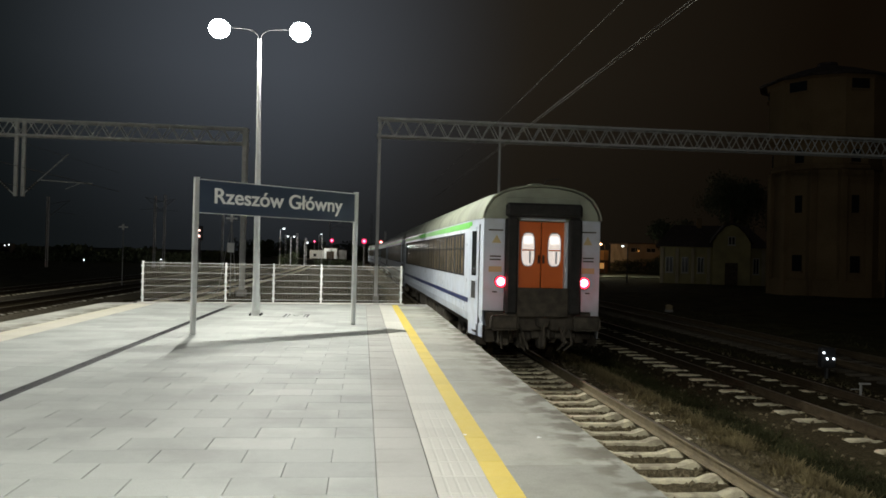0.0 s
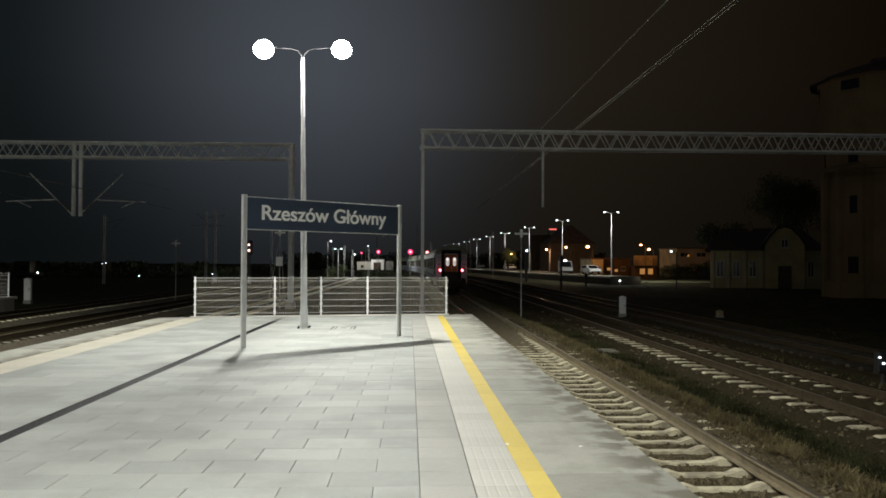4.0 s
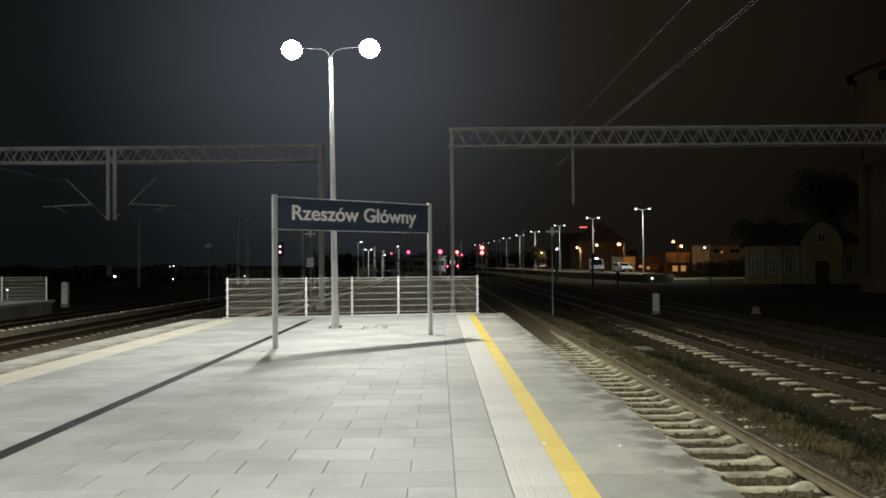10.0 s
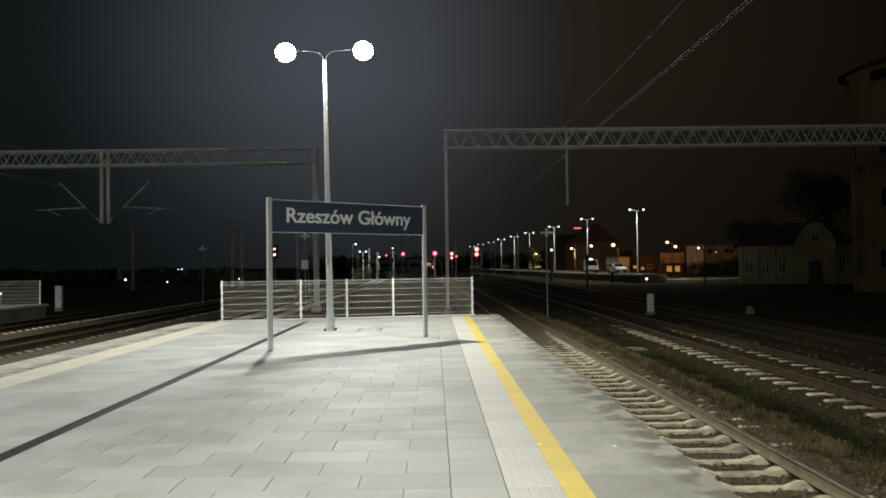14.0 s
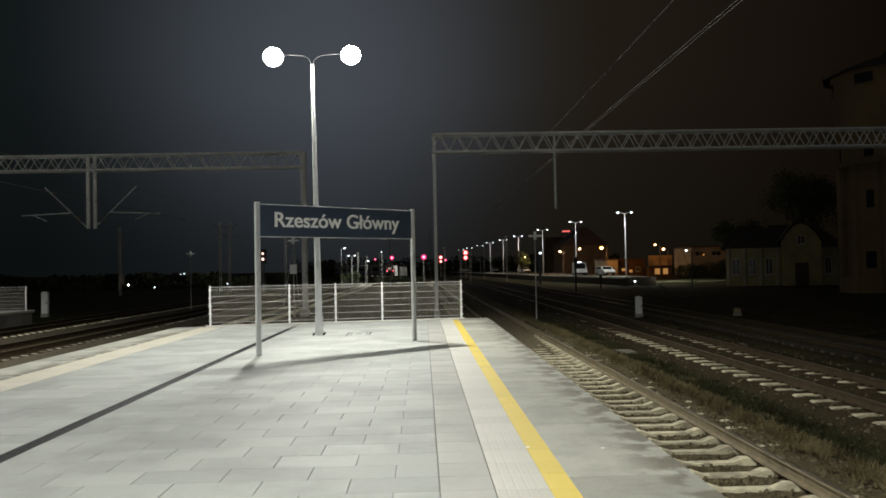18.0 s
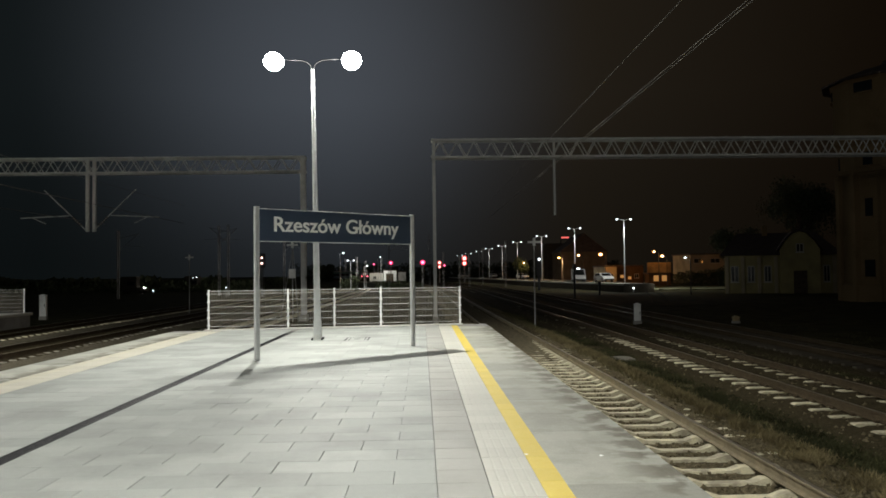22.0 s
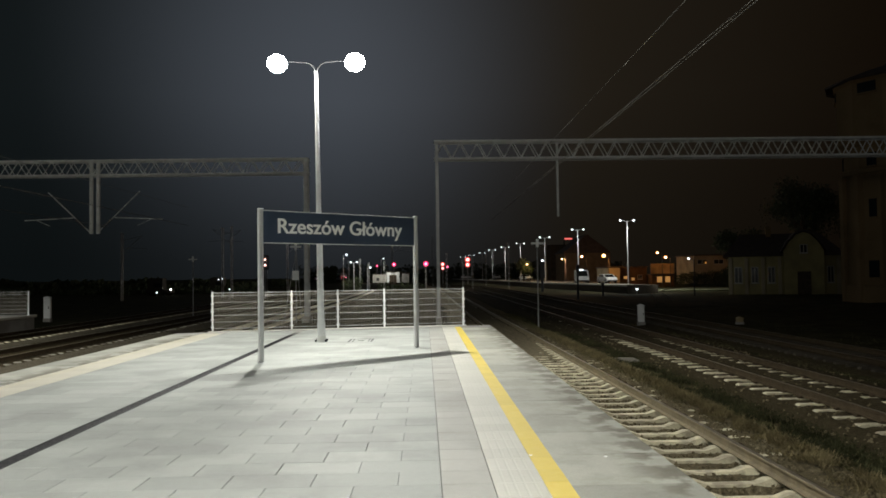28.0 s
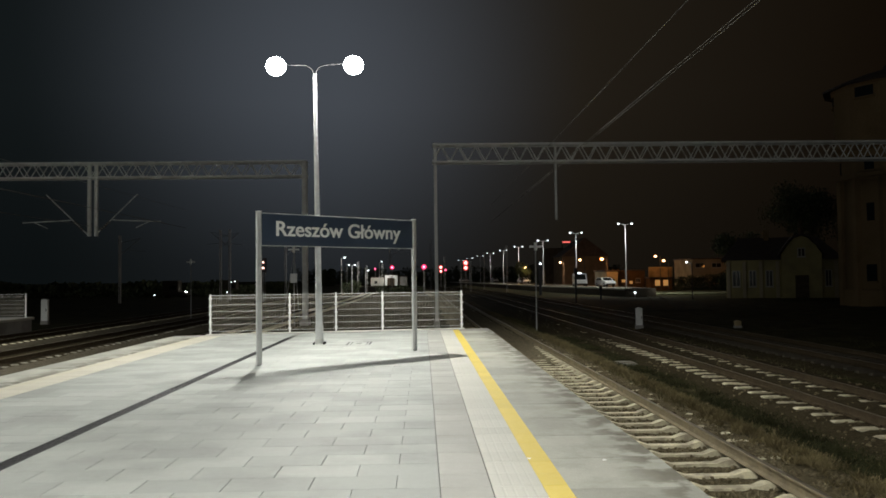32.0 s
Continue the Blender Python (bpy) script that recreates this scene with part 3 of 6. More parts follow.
# ---- station sign ----
SIGN_A, SIGN_B = Vector((-3.185, 14.95, 0)), Vector((-0.175, 17.46, 0))
sign_dir = (SIGN_B - SIGN_A)
SIGN_L = sign_dir.length
sign = thing("station_sign", "navy station name board between two grey posts on the platform", "sign",
             at=Matrix.Translation(SIGN_A) @ pose(0, 0, 0, 0, 0, math.degrees(math.atan2(sign_dir.y, sign_dir.x))))
for x in (0.0, SIGN_L):
    bm = bmesh.new()
    box(bm, x - 0.05, x + 0.05, -0.04, 0.04, 0.0, 3.0, 0.014)
    box(bm, x - 0.052, x + 0.052, -0.042, 0.042, 3.0, 3.012, 0.004)
    post = part("post", bm, M_GALV, sign)
bm = bmesh.new()
box(bm, 0.056, SIGN_L - 0.056, -0.026, 0.026, 2.335, 2.965, 0.006)
board = part("board", bm, M_NAVY, sign, "navy blue name board")
bm = bmesh.new()
for z in (2.325, 2.965):
    box(bm, 0.056, SIGN_L - 0.056, -0.032, 0.032, z, z + 0.014, 0.003)
part("board_rim", bm, M_GANTRY, sign)


def lettering(text, size, width, m, mat, parent, label):
    cu = bpy.data.curves.new("lettering", "FONT")
    cu.body, cu.size, cu.extrude, cu.offset = text, size, 0.002, size * 0.014
    cu.align_x = "CENTER"
    ob = new("lettering_curve", cu)
    bpy.context.view_layer.update()
    me = bpy.data.meshes.new_from_object(ob.evaluated_get(bpy.context.evaluated_depsgraph_get()))
    bpy.data.objects.remove(ob)
    xs = [v.co.x for v in me.vertices]
    c, s = (max(xs) + min(xs)) / 2, width / (max(xs) - min(xs))
    for v in me.vertices:
        v.co.x = (v.co.x - c) * s
    bm = bmesh.new()
    for d in (-1, 1):    # two strokes side by side make the face bold
        bm.from_mesh(me)
        for v in list(bm.verts)[-len(me.vertices):]:
            v.co.x += d * size * 0.008
            v.co.y *= 1.03
            v.co.z += 0.0006 * d
    bm.to_mesh(me)
    bm.free()
    me.materials.clear()
    me.materials.append(mat)
    t = new("lettering", me)
    t.parent = parent
    t.matrix_basis = m
    return tagged(t, label)


lettering("Rzeszów Główny", 0.408, 3.14, pose(SIGN_L / 2 - 0.02, -0.031, 2.535, 90, 0, 0), M_LETTER, sign, "white letters reading Rzeszów Główny")

# ---- platform lamp posts ----


M_WOODGREY = material("dark_grey_bracket", (0.05, 0.05, 0.053), 0.6, spread=0.1)


def lamp_post(height, bowl, reach=1.0):
    root = thing("lamp_post", "slim grey steel lamp post with two lit white heads", "lamp post", "platform lamps")
    bm = bmesh.new()
    tube(bm, (0, 0, 0.0), (0, 0, 0.5), 0.105, 0.1, n=14)
    tube(bm, (0, 0, 0.5), (0, 0, height), 0.088, 0.042, n=14)
    part("pole", bm, M_GALV, root, smooth=True)
    bm = bmesh.new()
    box(bm, -0.15, 0.15, -0.15, 0.15, 0.0, 0.022, 0.006)
    tube(bm, (0, 0, 0.02), (0, 0, 0.16), 0.116, 0.108, n=14)
    base = part("base_plate", bm, M_GANTRY, root, "dull grey base plate")
    for sx in (-1, 1):
        for sy in (-1, 1):
            bm = bmesh.new()
            tube(bm, (sx * 0.125, sy * 0.125, 0.02), (sx * 0.125, sy * 0.125, 0.07), 0.025, n=6)
            part("bolt", bm, M_DARK, base)
    for s in (-1, 1):
        bm = bmesh.new()
        bow = [(0.0, -0.05), (0.05, 0.1), (0.14, 0.19), (0.26, 0.235), (reach * 0.8, 0.265)]    # short curved bracket
        for (xa, za), (xb, zb) in zip(bow[:-1], bow[1:]):
            tube(bm, (s * xa, 0, height + za), (s * xb, 0, height + zb), 0.011, n=8)
        part("arm", bm, M_WOODGREY, root, smooth=True)
        bm = bmesh.new()
        box(bm, s * reach - 0.23, s * reach + 0.23, -0.13, 0.13, height + 0.25, height + 0.33, 0.03)
        head = part("lamp_head", bm, M_WOODGREY, root)
        # ball gives the flat lamp head's bloom a shape
        bm = bmesh.new()
        ball(bm, (s * reach, 0, height + 0.22), bowl, 0.9)
        part("lit_bowl", bm, M_BOWL, head, "white glowing ball as wide as the lamp bloom", smooth=True)
    return root


lp = lamp_post(6.9, 0.26, reach=0.99)
lp.matrix_basis = pose(-2.60, 19.35, 0, 0, -0.66, 0)    # leans a little
for x, y in ((-2.68, 0.3), (-2.68, -18.7), (-24.0, 20.0)):
    copy_thing(lp, pose(x, y, 0))

# ---- fence at the platform end ----


def fence(xs, y, height, label, m=None):
    root = thing("mesh_fence", label, "fence")
    if m is not None:
        root.matrix_basis = m
    for x in xs:
        bm = bmesh.new()
        box(bm, x - 0.026, x + 0.026, y - 0.02, y + 0.04, 0.0, height + 0.04, 0.006)
        box(bm, x - 0.05, x + 0.05, y - 0.05, y + 0.07, 0.0, 0.02, 0.004)
        post = part("post", bm, M_WHITE, root)
        for z in (0.13, 0.36, 0.6, 0.84, 1.08):
            bm = bmesh.new()
            box(bm, x - 0.05, x + 0.05, y - 0.042, y - 0.02, z - 0.007, z + 0.034, 0.007)
            part("clamp", bm, M_WHITE, post)
    for a, b in zip(xs[:-1], xs[1:]):
        bm = bmesh.new()
        n = round((b - a - 0.06) / 0.05)
        for i in range(n + 1):
            x = a + 0.03 + (b - a - 0.06) * i / n
            tube(bm, (x, y - 0.022, 0.06), (x, y - 0.022, height), 0.0037, n=4, caps=False)
        panel = part("mesh_panel", bm, M_WIRE, root)
        z = 0.1
        while z < height + 0.01:
            bm = bmesh.new()
            for d in (-0.03, -0.014):
                tube(bm, (a + 0.03, y + d, z), (b - 0.03, y + d, z), 0.0046, n=6, caps=False)
            part("cross_wire", bm, M_WHITE, panel)
            z += 0.2
        bm = bmesh.new()
        tube(bm, (a + 0.03, y - 0.022, height), (b - 0.03, y - 0.022, height), 0.007, n=6, caps=False)
        part("top_wire", bm, M_WHITE, panel)
    return root


fence([-7.86, -5.48, -4.05, -2.58, 0.0], 0.0, 1.19, "white welded mesh fence across the platform end", pose(1.27, 24.82, 0.008, 0, 0, 9.55))

# ---- gantries over the tracks ----


def gantry(x0, x1, y, z_top, depth, bay, legs, drops, label, leg_w=0.3, paint=M_GANTRY):
    root = thing("catenary_gantry", label, "gantry", "catenary gantries")
    zb = z_top - depth
    for dy in (-0.35, 0.35):
        bm = bmesh.new()
        for z in (z_top - 0.05, zb + 0.05):
            box(bm, x0, x1, y + dy - 0.05, y + dy + 0.05, z - 0.06, z + 0.06)
        part("chord", bm, paint, root)
        n = round((x1 - x0) / bay)
        bm = bmesh.new()
        for i in range(n):
            a, b = x0 + (x1 - x0) * i / n, x0 + (x1 - x0) * (i + 1) / n
            mid = (a + b) / 2
            tube(bm, (a, y + dy, zb + 0.08), (mid, y + dy, z_top - 0.08), 0.032, n=5, caps=False)
            tube(bm, (mid, y + dy, z_top - 0.08), (b, y + dy, zb + 0.08), 0.032, n=5, caps=False)
        part("lattice", bm, paint, root, kind="stuff")
    n = round((x1 - x0) / bay)
    for z in (zb + 0.05, z_top - 0.05):
        bm = bmesh.new()
        tube(bm, (0, y - 0.3, z), (0, y + 0.3, z), 0.025, n=5, caps=False)
        tie = to_mesh("cross_tie", bm, paint)
        for i in range(n + 1):
            piece("cross_tie", tie, root, pose(x0 + (x1 - x0) * i / n, 0, 0))
    for x in legs:
        bm = bmesh.new()
        for dy in (-0.28, 0.28):
            box(bm, x - leg_w / 2, x + leg_w / 2, y + dy - 0.06, y + dy + 0.06, GROUND + 0.3, z_top)
        z = GROUND + 0.8
        while z < zb - 0.3:
            box(bm, x - leg_w / 2 + 0.02, x + leg_w / 2 - 0.02, y - 0.24, y + 0.24, z, z + 0.1)
            z += 0.9
        leg = part("leg", bm, paint, root)
        bm = bmesh.new()
        box(bm, x - leg_w * 0.9, x + leg_w * 0.9, y - 0.55, y + 0.55, GROUND - 0.2, GROUND + 0.38, 0.05)
        part("footing", bm, M_CONC, leg, "concrete footing")
    for x, zlow, w in drops:
        bm = bmesh.new()
        box(bm, x - w / 2, x + w / 2, y - 0.08, y + 0.08, zlow, z_top - 0.02, 0.01)
        part("drop_post", bm, paint, root)
    return root


gantry(0.65, 35.0, 43.0, 9.2, 1.08, 0.97, (0.79, 34.5), ((7.62, 4.88, 0.11),), "grey lattice gantry spanning the tracks beyond the platform end", 0.17, M_LITPAINT)
gl = gantry(-48.0, -7.0, 47.0, 8.93, 0.98, 1.0, (-7.17, -47.5), ((-20.24, 4.45, 0.2), (-19.83, 4.45, 0.2)), "weathered lattice gantry with hanging posts over the other tracks", 0.26)


def cantilever(gantry_ob, x, y, s, z):
    """A swivelling arm that carries the wire, with its insulator."""
    bm = bmesh.new()
    tube(bm, (x, y, z + 0.1), (x + s * 2.5, y, z + 2.55), 0.034, n=7)
    tube(bm, (x + s * 1.0, y, z + 0.98), (x + s * 3.9, y, z + 0.85), 0.034, n=7)
    tube(bm, (x + s * 3.2, y, z + 0.86), (x + s * 2.4, y, z + 0.5), 0.02, n=6)
    arm = part("cantilever_arm", bm, M_GANTRY, gantry_ob, smooth=True)
    bm = bmesh.new()
    for i in range(5):
        t = 0.12 + 0.045 * i
        tube(bm, (x + s * 2.5 * t, y, z + 0.1 + 2.45 * t), (x + s * 2.5 * (t + 0.02), y, z + 0.1 + 2.45 * (t + 0.02)), 0.075, n=8)
    part("insulator", bm, M_RUST, arm, "brown ribbed insulator")


cantilever(gl, -20.3, 46.9, -1, 4.45)
cantilever(gl, -19.8, 46.9, 1, 4.45)


# ---- overhead wires ----
M_COPPER = material("dull_contact_wire", (0.14, 0.13, 0.115), 0.6, metal=0.2, spread=0.1)
def wire(points, r, label="thin overhead wire above the track", sag=0.0):
    bm = bmesh.new()
    a, b = Vector(points[0]), Vector(points[-1])
    n, prev = 16, None
    for i in range(n + 1):
        t = i / n
        p = a.lerp(b, t) - Vector((0, 0, sag * 4 * t * (1 - t)))
        ring = [bm.verts.new(p + Vector((r * math.cos(k * math.pi / 3), 0, r * math.sin(k * math.pi / 3)))) for k in range(6)]
        if prev:
            for k in range(6):
                bm.faces.new((prev[k], prev[(k + 1) % 6], ring[(k + 1) % 6], ring[k]))
        prev = ring
    return solid("overhead_wire", bm, M_COPPER, label, "wire", group="overhead wires")


def wires(cx, zc, zm, ya, yb):
    wire([(cx - 0.03, ya, zc), (cx - 0.03, yb, zc)], 0.0066)
    wire([(cx + 0.03, ya, zc), (cx + 0.03, yb, zc)], 0.0066)
    wire([(cx, ya, zm), (cx, yb, zm)], 0.0062, sag=0.1)


wires(T1, 4.74, 5.66, -25, 43)
wires(-14.4, 4.9, 6.0, -25, 47)
wires(-19.2, 4.9, 6.0, -25, 47)

# ---- departing train ----
COACH_L = 24.5


def loft(bm, stations):
    """Skin between rows of points of equal count."""
    rows = [[bm.verts.new(p) for p in s] for s in stations]
    for a, b in zip(rows[:-1], rows[1:]):
        for i in range(len(a) - 1):
            bm.faces.new((a[i], a[i + 1], b[i + 1], b[i]))
    return rows


def oval(bm, x, y, z, w, h, t, n=28, power=3.4):
    """A flat oval plate facing -y."""
    ring = []
    for i in range(n):
        a = 2 * math.pi * i / n
        c, s = math.cos(a), math.sin(a)
        ring.append((x + w / 2 * math.copysign(abs(c) ** (2 / power), c), z + h / 2 * math.copysign(abs(s) ** (2 / power), s)))
    extrude_poly(bm, ring, y, y + t)


def half_width(y):
    e = min(y, COACH_L - y)
    return 1.28 + 0.13 * min(1.0, e / 1.1)


def plate(s, y0, y1, z0, z1, off):
    """A thin plate that lies off the side wall by off and follows its taper."""
    bm = bmesh.new()
    pts = []
    for y in (y0, y1):
        w = half_width(y)
        pts.append([(s * (w - 0.02), y, z0), (s * (w + off), y, z0), (s * (w + off), y, z1), (s * (w - 0.02), y, z1)])
    a = [bm.verts.new(p) for p in pts[0]]
    b = [bm.verts.new(p) for p in pts[1]]
    for i in range(4):
        bm.faces.new((a[i], a[(i + 1) % 4], b[(i + 1) % 4], b[i]))
    bm.faces.new(a[::-1])
    bm.faces.new(b)
    return bm


def coach():
    root = thing("passenger_coach", "light grey passenger coach with green and blue stripes leaving the station", "train coach", "train coaches")
    ys = [0.0, 0.4, 1.1, 1.2, COACH_L - 1.2, COACH_L - 1.1, COACH_L - 0.4, COACH_L]
    for s in (-1, 1):
        bm = bmesh.new()
        rows = loft(bm, [[(s * half_width(y) * k, y, z) for k, z in ((0.97, 0.95), (1.0, 1.15), (1.0, 3.0), (0.99, 3.24))] for y in ys])
        loft(bm, [[(s * (half_width(y) * k - 0.05), y, z) for k, z in ((0.97, 0.95), (1.0, 1.15), (1.0, 3.0), (0.99, 3.24))] for y in ys])
        side = part("side_wall", bm, M_COACH, root)
        # stripes
        for z0, z1, mat, nm in ((3.06, 3.2, M_GREEN, "green_stripe"), (1.36, 1.47, M_BLUE, "blue_stripe")):
            bm = bmesh.new()
            ya = 1.35 if nm == "blue_stripe" else 0.9
            loft(bm, [[(s * (half_width(y) + 0.004), y, z0), (s * (half_width(y) + 0.004), y, z1)] for y in (ya, 1.2, COACH_L - 1.2, COACH_L - ya)])
            part(nm, bm, mat, side)
        # windows
        part("window_band", plate(s, 1.9, COACH_L - 1.9, 1.95, 2.97, 0.008), M_RUBBER, side, "black window band")
        y = 2.05
        while y < COACH_L - 3.2:
            bm = bmesh.new()
            box(bm, min(s * 1.428, s * 1.434), max(s * 1.428, s * 1.434), y, y + 1.42, 1.98, 2.94)
            win = part("window", bm, M_TINT, side, "tinted window with tan curtains")
            for yc, pn in ((y + 0.04, 7), (y + 0.66, 4), (y + 1.08, 6)):    # pleated curtains behind the glass
                bm = bmesh.new()
                pleats = [(s * (1.420 + 0.005 * (i % 2)), yc + 0.05 * i) for i in range(pn)]
                loft(bm, [[(px, py, 2.0), (px, py, 2.92)] for px, py in pleats])
                part("curtain", bm, M_CURTAIN, win)
            bm = bmesh.new()
            box(bm, min(s * 1.418, s * 1.4195), max(s * 1.418, s * 1.4195), y, y + 1.42, 1.98, 2.94)
            part("dark_interior", bm, M_RUBBER, win)
            bm = bmesh.new()
            box(bm, s * 1.43 - 0.008, s * 1.43 + 0.008, y + 0.02, y + 1.4, 2.58, 2.615)
            part("window_bar", bm, M_RUBBER, win)
            y += 1.78
        # end doors with a tall narrow window
        for yd in (0.3, COACH_L - 1.05):
            door = part("door", plate(s, yd, yd + 0.74, 0.70, 3.1, 0.014), M_COACH, side)
            part("door_window", plate(s, yd + 0.17, yd + 0.53, 2.0, 2.98, 0.022), M_WINDOW, door)
            part("door_plate", plate(s, yd + 0.17, yd + 0.53, 1.5, 1.88, 0.022), M_RUBBER, door)
            part("door_gap", plate(s, yd - 0.03, yd, 0.7, 3.12, 0.01), M_RUBBER, door)
            part("corner_skirt", plate(s, yd - 0.3 if yd < 1 else yd + 0.74, yd - 0.03 if yd < 1 else yd + 1.05, 0.70, 0.98, 0.0), M_COACH, side)
            for ya, yb in ((yd + 0.125, yd + 0.17), (yd + 0.53, yd + 0.575)):    # pale frame round the lower panel
                part("plate_frame", plate(s, ya, yb, 1.47, 1.91, 0.024), M_COACH, door)
    # roof
    half = [(1.0, 3.24), (0.985, 3.36), (0.94, 3.5), (0.84, 3.69), (0.7, 3.81), (0.52, 3.89), (0.28, 3.945)]
    prof = [(-k, z) for k, z in half] + [(0, 3.965)] + half[::-1]
    bm = bmesh.new()
    rows = loft(bm, [[(half_width(y) * k, y, z) for k, z in prof] for y in ys])
    roof = part("roof", bm, M_ROOF, root, "dull grey-green curved roof", smooth=True)
    for e in (0.0, COACH_L):
        bm = bmesh.new()
        o = 0.05 if e == 0 else -0.05
        bm.faces.new([bm.verts.new((half_width(e) * k * 0.985, e + o, 3.22 + (z - 3.24) * 0.985)) for k, z in prof])
        part("roof_end", bm, M_ROOF, roof)
    for y, w, h in ((0.7, 0.11, 0.1), (3.0, 0.2, 0.07), (7.5, 0.2, 0.07), (12.0, 0.2, 0.07), (16.5, 0.2, 0.07), (21.0, 0.2, 0.07)):
        bm = bmesh.new()
        box(bm, -w, w, y, y + 0.5, 3.94, 3.96 + h, 0.02)
        box(bm, -w - 0.03, w + 0.03, y - 0.03, y + 0.53, 3.96 + h, 3.98 + h, 0.008)
        part("roof_vent", bm, M_ROOF, roof)
    bm = bmesh.new()
    pr = [(half_width(0) * k * 1.012, -0.02, z + 0.008) for k, z in prof]
    for a, b in zip(pr[:-1], pr[1:]):
        tube(bm, a, b, 0.022, n=6)
    part("roof_rim", bm, M_ROOF, roof)
    # ends
    for e, s in ((0.0, 1), (COACH_L, -1)):
        d = lambda v: e + s * v
        for k in (-1, 1):
            bm = bmesh.new()
            box(bm, min(k * 0.82, k * 1.28), max(k * 0.82, k * 1.28), min(d(-0.02), d(0.03)), max(d(-0.02), d(0.03)), 1.27, 3.24, 0.012)
            panel = part("end_panel", bm, M_COACH, root)
            if k == 1:
                bm = bmesh.new()
                box(bm, 1.1, 1.27, min(d(-0.01), d(0.04)), max(d(-0.01), d(0.04)), 0.98, 1.28, 0.01)
                part("end_panel_foot", bm, M_COACH, panel)
            if e == 0.0:
                bm = bmesh.new()
                tube(bm, (k * 0.91, -0.1, 1.9), (k * 0.91, 0.0, 1.9), 0.125, n=16)
                lamp = part("lamp_housing", bm, M_RUBBER, root, smooth=True)
                # glowing disc stands in for the red bloom round the tail lamp
                bm = bmesh.new()
                tube(bm, (k * 0.91, -0.115, 1.9), (k * 0.91, -0.095, 1.9), 0.122, n=18)
                part("lens_rim", bm, M_TAILHALO, lamp)
                bm = bmesh.new()
                ball(bm, (k * 0.91, -0.115, 1.9), 0.085, 1.0, 16, 10)
                part("tail_lamp", bm, M_TAIL, lamp, "glowing red tail lamp")
                bm = bmesh.new()
                tri = [(k * 1.0 - 0.1, 2.72), (k * 1.0 + 0.1, 2.72), (k * 1.0, 2.9)]
                extrude_poly(bm, tri, -0.027, -0.021)
                box(bm, k * 1.02 - 0.14, k * 1.02 + 0.14, -0.027, -0.021, 2.1, 2.22)
                part("warning_mark", bm, M_WARN, panel, "faded yellow warning mark")
                for z, w in ((2.98, 0.16), (2.42, 0.12), (2.35, 0.12), (1.66, 0.05)):
                    bm = bmesh.new()
                    box(bm, k * 1.02 - w, k * 1.02 + w, -0.027, -0.021, z, z + 0.03)
                    part("marking_bar", bm, M_UNDER, panel)
        for k in (-1, 1):
            bm = bmesh.new()
            box(bm, min(k * 0.56, k * 0.82), max(k * 0.56, k * 0.82), min(d(-0.24), d(0.0)), max(d(-0.24), d(0.0)), 1.22, 3.275, 0.05)
            part("gangway_side_bellows", bm, M_RUBBER, root, "black rubber gangway surround")
        bm = bmesh.new()
        box(bm, -0.82, 0.82, min(d(-0.24), d(0.0)), max(d(-0.24), d(0.0)), 3.28, 3.58, 0.05)
        part("gangway_top_bellows", bm, M_RUBBER, root, "black rubber gangway surround")
        bm = bmesh.new()
        box(bm, -0.8, 0.8, min(d(0.0), d(0.03)), max(d(0.0), d(0.03)), 3.2, 3.72, 0.02)
        part("end_header", bm, M_ROOF, root)
        bm = bmesh.new()
        box(bm, -0.56, 0.56, min(d(-0.16), d(-0.11)), max(d(-0.16), d(-0.11)), 1.16, 1.78, 0.02)
        part("bridge_plate", bm, M_UNDER, root, "folded dark bridge plate")
        if e == 0.0:
            for k in (-1, 1):
                bm = bmesh.new()
                box(bm, min(0.008 * k, 0.55 * k), max(0.008 * k, 0.55 * k), 0.09, 0.13, 1.3, 3.22, 0.008)
                leaf = part("gangway_door", bm, M_ORANGE, root, "bright orange gangway door leaf")
                bm = bmesh.new()
                oval(bm, 0.29 * k, 0.075, 2.6, 0.3, 0.74, 0.01)
                part("window_gasket", bm, M_COACH, leaf)
                bm = bmesh.new()
                oval(bm, 0.29 * k, 0.065, 2.6, 0.26, 0.69, 0.008)
                pane = part("window_pane", bm, M_LITWIN, leaf, "lit frosted oval window")
                # glowing strip on the pane, added for its brighter upper half
                bm = bmesh.new()
                box(bm, 0.29 * k - 0.1, 0.29 * k + 0.1, 0.06, 0.066, 2.72, 2.88, 0.002)
                part("lit_ceiling", bm, M_PANEBAND, pane, "bright glowing band laid on the upper glass")
                bm = bmesh.new()
                box(bm, 0.29 * k + 0.02, 0.29 * k + 0.06, 0.06, 0.066, 2.3, 2.56, 0.002)
                part("grab_rail", bm, M_COACH, pane)
                bm = bmesh.new()
                box(bm, 0.29 * k - 0.13, 0.29 * k + 0.13, 0.058, 0.066, 2.57, 2.6)
                part("window_bar", bm, M_ORANGE, pane)
                bm = bmesh.new()
                box(bm, 0.05 * k - 0.02, 0.05 * k + 0.02, 0.05, 0.09, 2.3, 2.48, 0.008)
                part("door_handle", bm, M_RUBBER, leaf)
            bm = bmesh.new()
            box(bm, 0.5, 0.56, -0.05, 0.1, 1.3, 3.2, 0.01)
            box(bm, -0.56, -0.52, -0.05, 0.1, 1.3, 3.2, 0.01)
            box(bm, -0.5, 0.5, -0.05, 0.1, 3.22, 3.3, 0.01)
            part("door_frame", bm, M_COACH, root)
            bm = bmesh.new()
            tube(bm, (0.4, -0.02, 3.265), (-0.4, -0.02, 3.265), 0.022, n=8)
            part("gangway_lamp", bm, M_LITWIN, root, "small lit lamp over the gangway")
        else:
            bm = bmesh.new()
